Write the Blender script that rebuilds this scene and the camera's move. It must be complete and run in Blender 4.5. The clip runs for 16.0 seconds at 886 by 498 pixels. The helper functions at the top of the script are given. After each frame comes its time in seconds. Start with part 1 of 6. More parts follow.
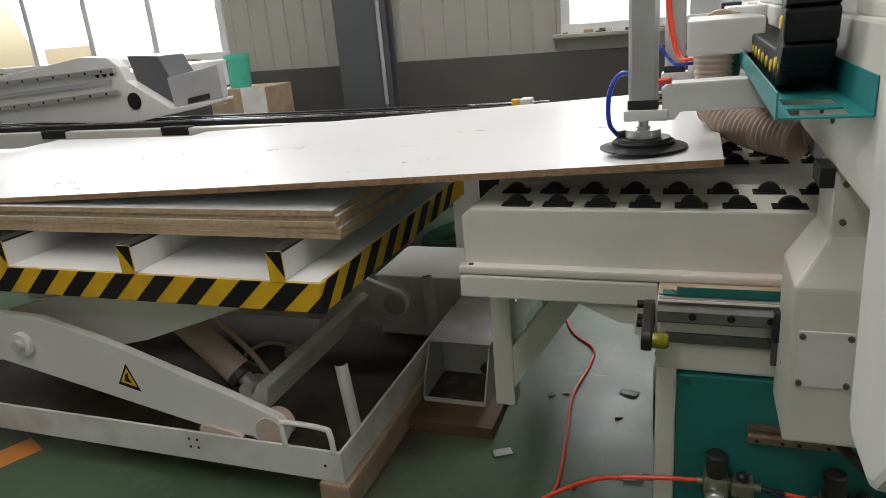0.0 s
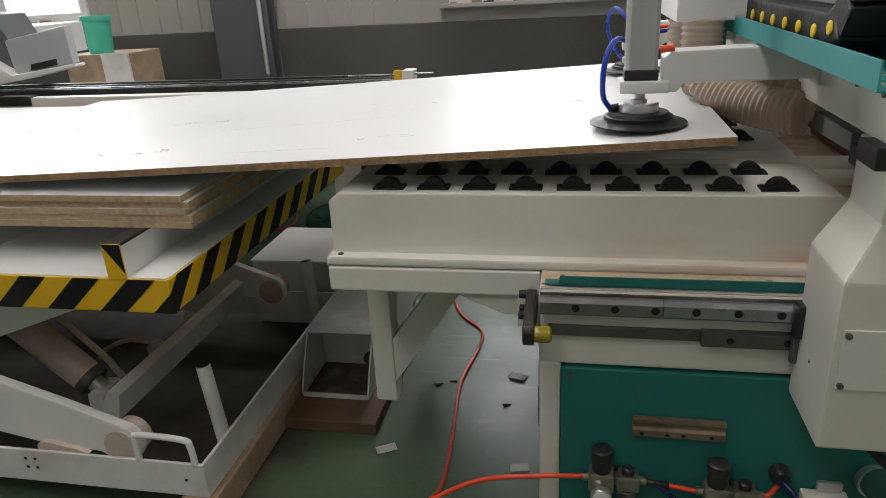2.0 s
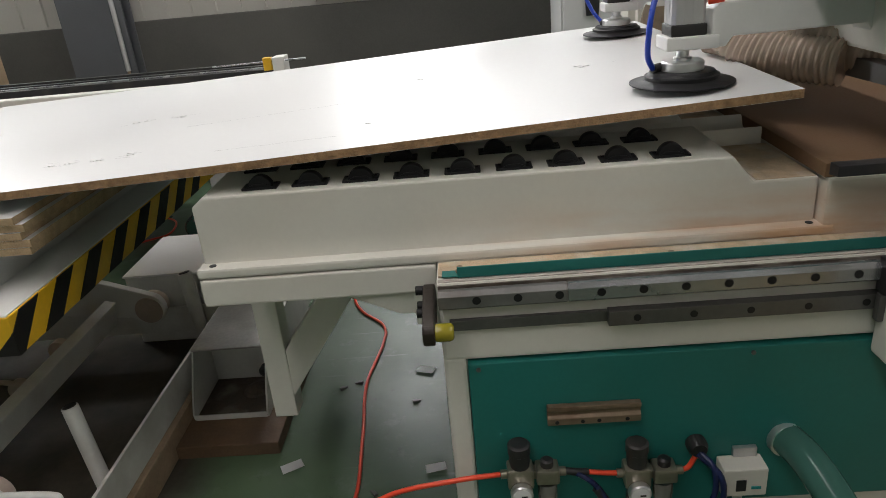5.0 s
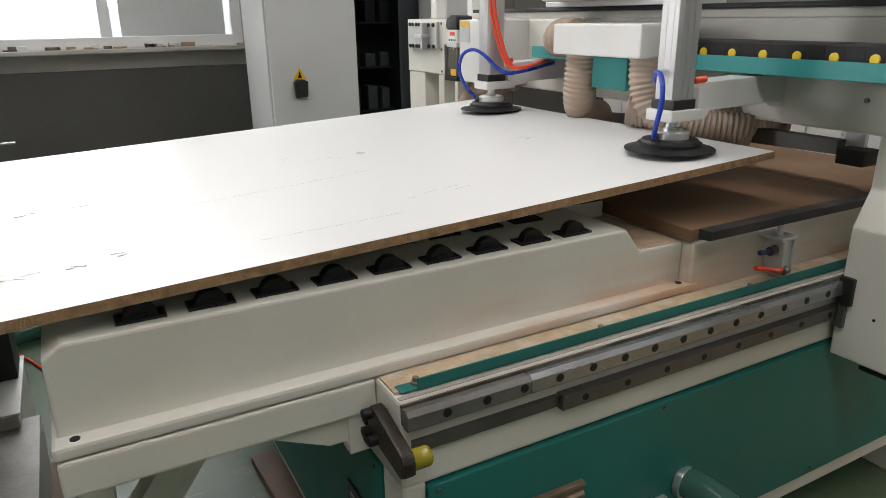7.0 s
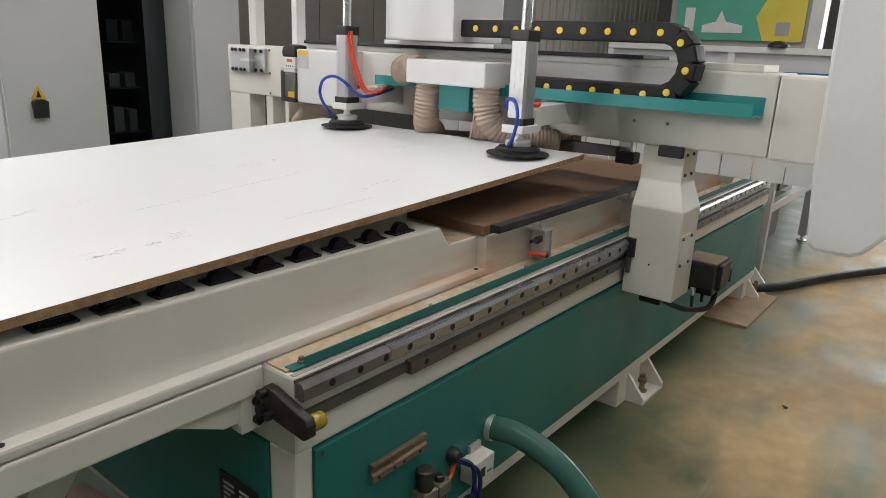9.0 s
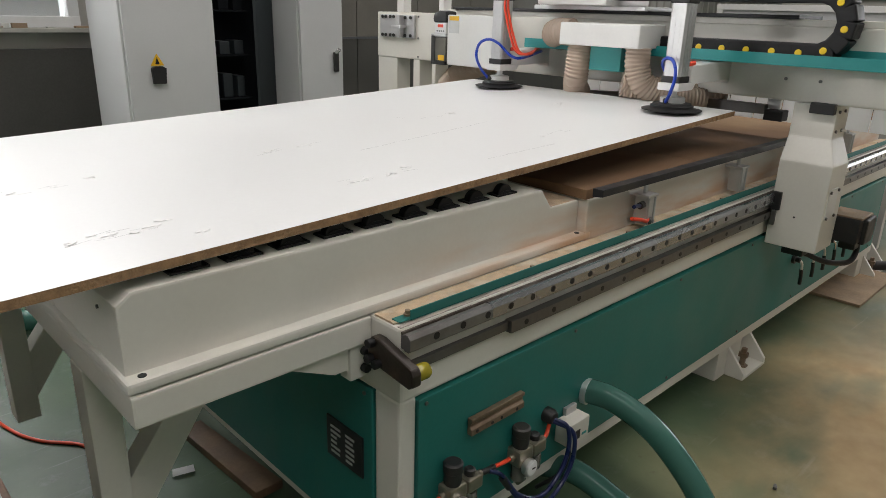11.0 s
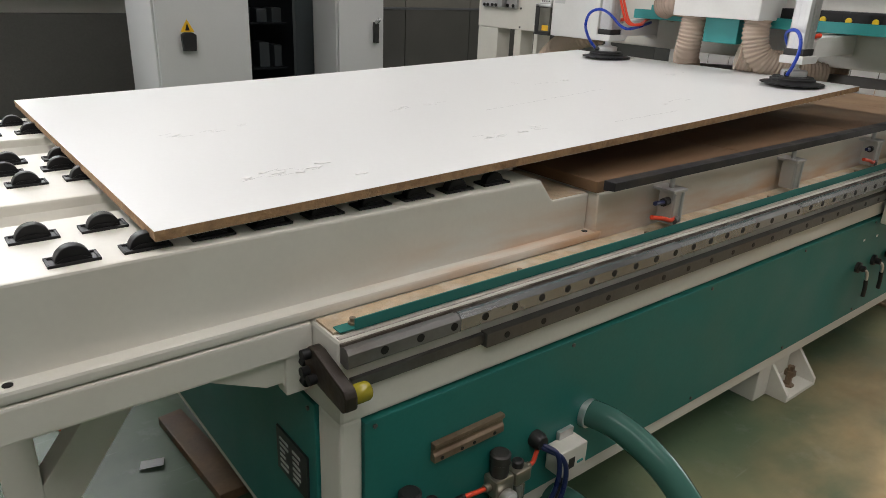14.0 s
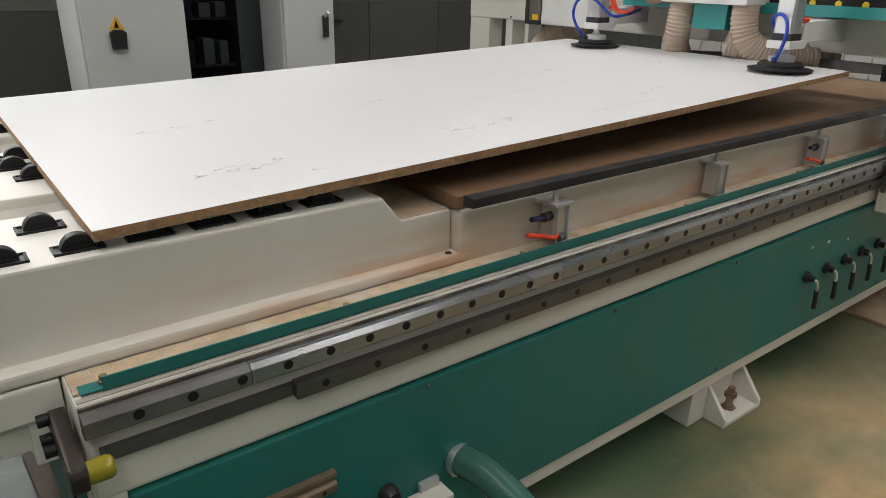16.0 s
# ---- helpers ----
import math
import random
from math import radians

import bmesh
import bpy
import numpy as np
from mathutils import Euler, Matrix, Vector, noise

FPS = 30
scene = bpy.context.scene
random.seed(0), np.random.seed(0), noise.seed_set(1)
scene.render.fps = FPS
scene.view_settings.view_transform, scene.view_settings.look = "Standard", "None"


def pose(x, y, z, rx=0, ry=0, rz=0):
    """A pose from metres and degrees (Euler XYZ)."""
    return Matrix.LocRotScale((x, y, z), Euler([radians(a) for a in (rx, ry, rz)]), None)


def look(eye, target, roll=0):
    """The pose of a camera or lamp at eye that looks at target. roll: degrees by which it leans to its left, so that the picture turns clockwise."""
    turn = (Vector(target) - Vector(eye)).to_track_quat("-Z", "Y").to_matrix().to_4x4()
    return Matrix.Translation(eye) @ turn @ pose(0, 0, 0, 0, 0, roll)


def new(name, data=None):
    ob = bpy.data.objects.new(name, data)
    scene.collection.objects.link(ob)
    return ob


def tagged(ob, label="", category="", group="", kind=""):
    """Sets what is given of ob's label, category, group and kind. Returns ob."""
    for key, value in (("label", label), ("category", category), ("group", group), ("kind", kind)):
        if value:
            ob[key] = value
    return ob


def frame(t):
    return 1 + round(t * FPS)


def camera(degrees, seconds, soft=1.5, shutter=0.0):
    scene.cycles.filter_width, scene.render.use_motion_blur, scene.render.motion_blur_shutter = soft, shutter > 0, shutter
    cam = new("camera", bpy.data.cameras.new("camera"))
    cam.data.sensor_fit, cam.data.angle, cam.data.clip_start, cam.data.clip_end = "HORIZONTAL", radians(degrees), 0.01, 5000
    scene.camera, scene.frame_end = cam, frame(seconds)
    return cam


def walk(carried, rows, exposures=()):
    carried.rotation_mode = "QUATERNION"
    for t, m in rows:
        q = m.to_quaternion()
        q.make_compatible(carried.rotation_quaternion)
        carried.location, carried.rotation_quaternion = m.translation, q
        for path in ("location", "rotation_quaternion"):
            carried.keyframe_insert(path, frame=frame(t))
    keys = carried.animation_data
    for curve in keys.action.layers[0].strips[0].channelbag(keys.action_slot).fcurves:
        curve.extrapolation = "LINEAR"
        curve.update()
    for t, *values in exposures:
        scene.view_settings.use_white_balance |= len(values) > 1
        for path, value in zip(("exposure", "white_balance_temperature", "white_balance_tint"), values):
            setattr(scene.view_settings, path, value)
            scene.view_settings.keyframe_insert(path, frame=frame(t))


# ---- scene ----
cam = camera(65.5, 16.0, soft=0.9)
PATH = [
    (0, (0.064, -1.593, 1.428), (-0.607, 0.18, 0.79), -5.0),
    (0.5, (0.081, -1.592, 1.428), (-0.548, 0.194, 0.785), -4.6),
    (1, (0.074, -1.552, 1.42), (-0.536, 0.23, 0.748), -3.9),
    (1.5, (0.069, -1.472, 1.41), (-0.442, 0.325, 0.694), -3.7),
    (2, (0.081, -1.414, 1.403), (-0.306, 0.407, 0.671), -3.2),
    (2.5, (0.092, -1.391, 1.403), (-0.228, 0.435, 0.653), -3.3),
    (3, (0.097, -1.379, 1.402), (-0.153, 0.456, 0.647), -3.6),
    (3.5, (0.11, -1.367, 1.4), (-0.091, 0.453, 0.595), -5.7),
    (3.7, (0.127, -1.363, 1.405), (-0.039, 0.469, 0.621), -6.6),
    (5.8, (-0.037, -1.177, 1.358), (0.023, 0.655, 0.558), -1.2),
    (6, (-0.115, -1.144, 1.364), (0.128, 0.69, 0.604), -2.5),
    (6.5, (-0.26, -1.066, 1.375), (0.35, 0.703, 0.668), -0.5),
    (7, (-0.409, -1.002, 1.39), (0.493, 0.663, 0.748), -0.8),
    (7.5, (-0.571, -1.01, 1.379), (0.766, 0.328, 0.729), 0.4),
    (8, (-0.728, -1.029, 1.411), (0.729, 0.207, 0.821), 1.6),
    (8.2, (-0.763, -1.041, 1.418), (0.752, 0.144, 0.87), 2.3),
    (10.3, (-0.802, -1.06, 1.413), (0.632, 0.166, 0.751), 1.0),
    (10.5, (-0.813, -1.049, 1.405), (0.585, 0.221, 0.746), 0.8),
    (11, (-0.827, -1.049, 1.401), (0.493, 0.301, 0.742), 1.6),
    (11.5, (-0.846, -1.05, 1.391), (0.375, 0.387, 0.724), 2.0),
    (12, (-0.847, -1.058, 1.388), (0.35, 0.399, 0.722), 2.0),
    (12.5, (-0.84, -1.064, 1.389), (0.4, 0.363, 0.736), 2.1),
    (13, (-0.811, -1.064, 1.383), (0.493, 0.292, 0.702), 2.2),
    (13.5, (-0.701, -1.042, 1.378), (0.553, 0.342, 0.662), 1.3),
    (14, (-0.519, -1.007, 1.367), (0.649, 0.446, 0.642), 2.4),
    (14.5, (-0.433, -1.006, 1.356), (0.788, 0.36, 0.555), 2.5),
    (15, (-0.432, -0.987, 1.367), (0.837, 0.36, 0.609), -0.0),
    (15.5, (-0.343, -0.978, 1.363), (0.906, 0.389, 0.607), -0.2),
    (16, (-0.091, -1.049, 1.366), (1.045, 0.418, 0.619), 1.3),
]
walk(cam, [(t, look(eye, target, roll)) for t, eye, target, roll in PATH])

# ---- world and light ----
world = bpy.data.worlds.new("world")
scene.world = world
world.use_nodes = True
wn = world.node_tree.nodes
sky = wn.new("ShaderNodeTexSky")
sky.sky_type, sky.sun_disc = "NISHITA", False
sky.sun_elevation, sky.sun_rotation = radians(48), radians(-20)
world.node_tree.links.new(sky.outputs[0], wn["Background"].inputs[0])
wn["Background"].inputs[1].default_value = 0.14
sun_data = bpy.data.lights.new("sun", "SUN")
sun_data.energy, sun_data.angle, sun_data.color = 1.0, radians(12), (1, 0.97, 0.92)
new("sun", sun_data).matrix_world = look((0, 0, 0), (0.25, -0.55, -0.8))


def area(name, eye, target, sx, sy, watts, color=(1, 1, 1)):
    d = bpy.data.lights.new(name, "AREA")
    d.shape, d.size, d.size_y, d.energy, d.color = "RECTANGLE", sx, sy, watts, color
    ob = new(name, d)
    ob.matrix_world = look(eye, target)
    return ob


# daylight in the window openings of the far wall and inside the hall's open gate
area("window_light", (-5.75, 4.34, 2.75), (-5.75, 0, 1.0), 3.2, 2.8, 250, (1, 0.985, 0.985))
area("window_light", (-0.08, 4.34, 2.75), (-0.08, 0, 0.8), 1.7, 2.8, 92, (1, 0.985, 0.985))
# unseen overhead lamps, added under the closed roof as fill
area("overhead_fill", (-1.6, -1.0, 5.7), (-1.6, -1.0, 0), 1.2, 9, 232, (1, 0.945, 0.915))
area("overhead_fill", (3.4, -1.0, 5.7), (3.4, -1.0, 0), 1.2, 9, 172, (1, 0.945, 0.915))
area("gate_light", (9.3, -1.0, 2.2), (0, -0.5, 0.6), 4.0, 3.4, 90, (1, 0.975, 0.96))


# ---- materials ----
def mat(name, color, rough=0.5, metal=0.0, scale=8.0, vary=0.12, bump=0.02, dirt=None, dirt_amount=0.0, fine=90.0, coat=0.0, spec=0.5):
    """A painted or raw surface with large stains, fine grain and slight relief."""
    m = bpy.data.materials.new(name)
    m.use_nodes = True
    n, l = m.node_tree.nodes, m.node_tree.links
    b = n["Principled BSDF"]
    b.inputs["Metallic"].default_value = metal
    b.inputs["Coat Weight"].default_value = coat
    b.inputs["Specular IOR Level"].default_value = spec
    tc = n.new("ShaderNodeTexCoord")
    big, small = n.new("ShaderNodeTexNoise"), n.new("ShaderNodeTexNoise")
    for tex, s, d in ((big, scale, 5), (small, fine, 3)):
        tex.inputs["Scale"].default_value, tex.inputs["Detail"].default_value = s, d
        l.new(tc.outputs["Object"], tex.inputs["Vector"])
    add = n.new("ShaderNodeMath")
    add.operation = "MULTIPLY_ADD"
    add.inputs[1].default_value = 0.4
    l.new(small.outputs[0], add.inputs[0])
    l.new(big.outputs[0], add.inputs[2])
    ramp = n.new("ShaderNodeMapRange")
    ramp.inputs[1].default_value, ramp.inputs[2].default_value = 0.4, 1.0
    ramp.inputs[3].default_value, ramp.inputs[4].default_value = 1 - vary, 1 + vary
    l.new(add.outputs[0], ramp.inputs[0])
    mul = n.new("ShaderNodeMix")
    mul.data_type, mul.blend_type = "RGBA", "MULTIPLY"
    mul.inputs[0].default_value = 1
    mul.inputs[6].default_value = (*color, 1)
    l.new(ramp.outputs[0], mul.inputs[7])
    out = mul.outputs[2]
    if dirt:
        stain = n.new("ShaderNodeTexNoise")
        stain.inputs["Scale"].default_value, stain.inputs["Detail"].default_value = scale * 0.45, 7
        l.new(tc.outputs["Object"], stain.inputs["Vector"])
        k = n.new("ShaderNodeMapRange")
        k.inputs[1].default_value, k.inputs[2].default_value, k.inputs[4].default_value = 0.5, 0.72, dirt_amount
        l.new(stain.outputs[0], k.inputs[0])
        mix = n.new("ShaderNodeMix")
        mix.data_type = "RGBA"
        mix.inputs[7].default_value = (*dirt, 1)
        l.new(k.outputs[0], mix.inputs[0])
        l.new(out, mix.inputs[6])
        out = mix.outputs[2]
    l.new(out, b.inputs["Base Color"])
    rr = n.new("ShaderNodeMapRange")
    rr.inputs[1].default_value, rr.inputs[2].default_value = 0.3, 0.8
    rr.inputs[3].default_value, rr.inputs[4].default_value = max(0.02, rough * 0.8), min(1, rough * 1.25)
    l.new(big.outputs[0], rr.inputs[0])
    l.new(rr.outputs[0], b.inputs["Roughness"])
    if bump:
        bp = n.new("ShaderNodeBump")
        bp.inputs["Strength"].default_value, bp.inputs["Distance"].default_value = 0.5, bump * 0.1
        l.new(add.outputs[0], bp.inputs["Height"])
        l.new(bp.outputs[0], b.inputs["Normal"])
    return m


SAW = (0.42, 0.27, 0.15)
CREAM = mat("cream_paint", (0.70, 0.685, 0.625), 0.42, 0, 5, 0.05, 0.01, SAW, 0.10)
DUSTYCREAM = mat("dusty_cream_paint", (0.66, 0.64, 0.58), 0.55, 0, 5, 0.06, 0.01, (0.60, 0.44, 0.31), 0.6)
SHEETSTEEL = mat("scuffed_sheet_steel", (0.40, 0.39, 0.37), 0.5, 0.2, 7, 0.3, 0.02, (0.22, 0.20, 0.17), 0.8)
WHITE = mat("white_paint", (0.72, 0.72, 0.70), 0.4, 0, 5, 0.05, 0.008, (0.45, 0.42, 0.36), 0.12)
SCUFFED = mat("scuffed_white_paint", (0.66, 0.66, 0.63), 0.5, 0, 9, 0.1, 0.02, (0.2, 0.17, 0.13), 0.45)
# brighter copy of the white paint; light on the pump case top is put into it
LITWHITE = mat("lit_white_paint", (0.86, 0.86, 0.85), 0.35, 0, 5, 0.03, 0.004)
TEAL = mat("teal_paint", (0.013, 0.160, 0.141), 0.5, 0, 4, 0.12, 0.008, (0.06, 0.15, 0.13), 0.25)
TRAYTEAL = mat("light_teal_paint", (0.02, 0.255, 0.25), 0.42, 0, 6, 0.08, 0.005)
STEEL = mat("ground_steel", (0.34, 0.35, 0.365), 0.27, 0.75, 6, 0.12, 0, (0.22, 0.20, 0.18), 0.3)
DULLSTEEL = mat("dull_steel", (0.19, 0.187, 0.183), 0.42, 0.5, 14, 0.2, 0.02, (0.10, 0.08, 0.06), 0.5)
DUSTFILM = mat("grey_dust_film", (0.40, 0.37, 0.33), 0.85, 0, 22, 0.2, 0.05, (0.55, 0.50, 0.43), 0.6, fine=260)
DARKPLANK = mat("dark_brown_board", (0.15, 0.092, 0.052), 0.7, 0, 9, 0.35, 0.05, (0.05, 0.032, 0.024), 0.6)
RACK = mat("oiled_steel", (0.135, 0.132, 0.128), 0.4, 0.6, 14, 0.2, 0.02, (0.08, 0.05, 0.03), 0.4)
RUSTY = mat("rusty_steel", (0.26, 0.19, 0.13), 0.5, 0.5, 20, 0.25, 0.04, (0.10, 0.05, 0.025), 0.6)
CHROME = mat("aluminium", (0.70, 0.70, 0.70), 0.30, 0.85, 2, 0.04, 0)
ALU = mat("matt_aluminium", (0.58, 0.58, 0.58), 0.42, 0.7, 3, 0.06, 0)
BLACK = mat("black_rubber", (0.009, 0.009, 0.01), 0.5, 0, 20, 0.25, 0.02, spec=0.35)
PLASTIC = mat("black_plastic", (0.015, 0.015, 0.016), 0.5, 0, 20, 0.2, 0.01, (0.2, 0.17, 0.13), 0.12)
DARKGREY = mat("dark_grey_plastic", (0.022, 0.023, 0.026), 0.5, 0, 14, 0.2, 0.02, (0.20, 0.16, 0.11), 0.12, spec=0.3)
YELLOW = mat("hazard_yellow", (0.80, 0.47, 0.014), 0.5, 0, 12, 0.1, 0.01, (0.2, 0.15, 0.05), 0.25)
TAPE = mat("hazard_black", (0.012, 0.012, 0.012), 0.6, 0, 12, 0.2, 0.01, (0.08, 0.07, 0.05), 0.15, spec=0.25)
BUMPER = mat("yellow_rubber", (0.28, 0.24, 0.02), 0.2, 0, 12, 0.1, 0.01)
DOT = mat("yellow_plastic", (0.85, 0.60, 0.02), 0.4, 0, 30, 0.05, 0)
MELAMINE = mat("white_melamine", (0.725, 0.735, 0.735), 0.36, 0, 1.6, 0.03, 0.002, (0.68, 0.67, 0.63), 0.16, spec=0.4)
CHIP = mat("chipboard_edge", (0.36, 0.22, 0.115), 0.85, 0, 60, 0.35, 0.15, (0.16, 0.085, 0.04), 0.7, fine=260)
PALECHIP = mat("pale_chipboard", (0.50, 0.37, 0.23), 0.85, 0, 50, 0.25, 0.1, (0.27, 0.17, 0.09), 0.5, fine=260)
MDF = mat("dusty_fibreboard", (0.185, 0.108, 0.058), 0.8, 0, 3, 0.18, 0.02, (0.46, 0.31, 0.175), 0.6, fine=160)
DUST = mat("sawdust_ledge", (0.56, 0.43, 0.29), 0.9, 0, 30, 0.25, 0.15, (0.66, 0.63, 0.56), 0.85, fine=320)
TIMBER = mat("old_timber", (0.36, 0.26, 0.17), 0.8, 0, 9, 0.3, 0.06, (0.10, 0.07, 0.045), 0.5)
PAPER = mat("paper", (0.80, 0.80, 0.80), 0.7, 0, 20, 0.05, 0.01)
MARKSHADE = mat("marks_and_chip_shadows", (0.42, 0.42, 0.43), 0.6, 0, 40, 0.3, 0)
BLUE = mat("blue_hose", (0.012, 0.05, 0.42), 0.3, 0, 20, 0.1, 0)
NAVY = mat("navy_hose", (0.008, 0.015, 0.07), 0.3, 0, 20, 0.1, 0)
RED = mat("orange_red_hose", (0.80, 0.075, 0.03), 0.35, 0, 20, 0.1, 0)
BRASS = mat("dull_metal_casting", (0.30, 0.275, 0.215), 0.35, 0.7, 20, 0.15, 0.02)
RAM = mat("dusty_beige_paint", (0.56, 0.46, 0.395), 0.55, 0, 8, 0.2, 0.02, (0.15, 0.11, 0.08), 0.5)
STOPBROWN = mat("worn_black_brown_paint", (0.028, 0.021, 0.016), 0.4, 0.2, 25, 0.3, 0.03, (0.13, 0.08, 0.045), 0.5)
GRIMESHADE = mat("oily_grime_and_shade", (0.07, 0.055, 0.042), 0.8, 0, 20, 0.5, 0.06, (0.3, 0.27, 0.23), 0.7)
FLAP = mat("grey_rubber", (0.15, 0.145, 0.14), 0.6, 0, 8, 0.12, 0.02, (0.3, 0.24, 0.18), 0.2)
PLATE = mat("nameplate", (0.02, 0.022, 0.024), 0.35, 0.2, 10, 0.1, 0)
BAR = mat("plate_lettering", (0.55, 0.56, 0.55), 0.4, 0.3, 10, 0.1, 0)
WALLPANEL = mat("corrugated_panel", (0.41, 0.40, 0.365), 0.55, 0, 2, 0.06, 0.01, (0.35, 0.33, 0.28), 0.2)
DADO = mat("grey_render", (0.075, 0.074, 0.068), 0.85, 0, 1.5, 0.25, 0.05, (0.13, 0.125, 0.115), 0.5)
COLUMN = mat("dark_grey_steel", (0.10, 0.105, 0.115), 0.5, 0, 3, 0.1, 0.01)
CONCRETE = mat("plain_hall_wall", (0.22, 0.22, 0.21), 0.8, 0, 1, 0.1, 0.03)
SHUTTER = mat("brown_grey_shutter", (0.15, 0.14, 0.12), 0.38, 0, 3, 0.2, 0.01)
BLUEPAINT = mat("blue_paint", (0.03, 0.12, 0.36), 0.45, 0, 6, 0.1, 0)
ROOF = mat("roof_sheet", (0.34, 0.34, 0.34), 0.7, 0, 1, 0.08, 0.02)
FRAME = mat("window_frame_white", (0.72, 0.73, 0.73), 0.4, 0, 5, 0.05, 0)
CABINET = mat("cabinet_grey", (0.59, 0.60, 0.60), 0.45, 0, 3, 0.04, 0.005, (0.4, 0.38, 0.34), 0.1)
# near-black: the shade inside the open rack is put into this colour
RACKSHADE = mat("shadowed_rack", (0.012, 0.014, 0.017), 0.75, 0, 8, 0.3, 0.02, spec=0.12)
LEAF = mat("dim_blue_grey_paint", (0.03, 0.038, 0.043), 0.5, 0, 4, 0.25, 0.01)
BUCKET = mat("green_plastic", (0.06, 0.42, 0.29), 0.4, 0, 8, 0.1, 0)
GREYBOX = mat("grey_control_box", (0.40, 0.41, 0.42), 0.45, 0, 8, 0.06, 0)
ORANGE = mat("orange_floor_line", (0.55, 0.20, 0.03), 0.5, 0, 5, 0.2, 0.01, (0.15, 0.1, 0.05), 0.5)
POSTERGREEN = mat("poster_green", (0.10, 0.45, 0.33), 0.5, 0, 3, 0.1, 0)
POSTERYELLOW = mat("poster_yellow", (0.75, 0.62, 0.08), 0.5, 0, 3, 0.1, 0)


def sawdust_over(name, color):
    """Cream paint with orange sawdust that has settled along its foot towards the cutting bed."""
    m = mat(name, color, 0.48, 0, 5, 0.05, 0.01, SAW, 0.10)
    n, l = m.node_tree.nodes, m.node_tree.links
    b = n["Principled BSDF"]
    paint = b.inputs["Base Color"].links[0].from_socket
    tc, sep, cloud = n.new("ShaderNodeTexCoord"), n.new("ShaderNodeSeparateXYZ"), n.new("ShaderNodeTexNoise")
    l.new(tc.outputs["Object"], sep.inputs[0])
    stretch = n.new("ShaderNodeMapping")
    stretch.inputs["Scale"].default_value = (3, 12, 14)
    l.new(tc.outputs["Object"], stretch.inputs["Vector"])
    l.new(stretch.outputs[0], cloud.inputs["Vector"])
    cloud.inputs["Scale"].default_value, cloud.inputs["Detail"].default_value = 1.4, 6
    fac = None
    for src, a, c, top in ((sep.outputs[0], -0.1, 0.7, 1.0), (sep.outputs[2], 0.915, 0.80, 1.0), (cloud.outputs[0], 0.30, 0.64, 0.9)):
        r = n.new("ShaderNodeMapRange")
        r.inputs[1].default_value, r.inputs[2].default_value, r.inputs[4].default_value = a, c, top
        l.new(src, r.inputs[0])
        if fac is None:
            fac = r.outputs[0]
        else:
            x = n.new("ShaderNodeMath")
            x.operation = "MULTIPLY"
            l.new(fac, x.inputs[0])
            l.new(r.outputs[0], x.inputs[1])
            fac = x.outputs[0]
    mix = n.new("ShaderNodeMix")
    mix.data_type = "RGBA"
    mix.inputs[7].default_value = (0.60, 0.36, 0.20, 1)
    l.new(fac, mix.inputs[0])
    l.new(paint, mix.inputs[6])
    l.new(mix.outputs[2], b.inputs["Base Color"])
    return m


BEAMCREAM = sawdust_over("sawdusty_cream_paint", (0.70, 0.685, 0.625))


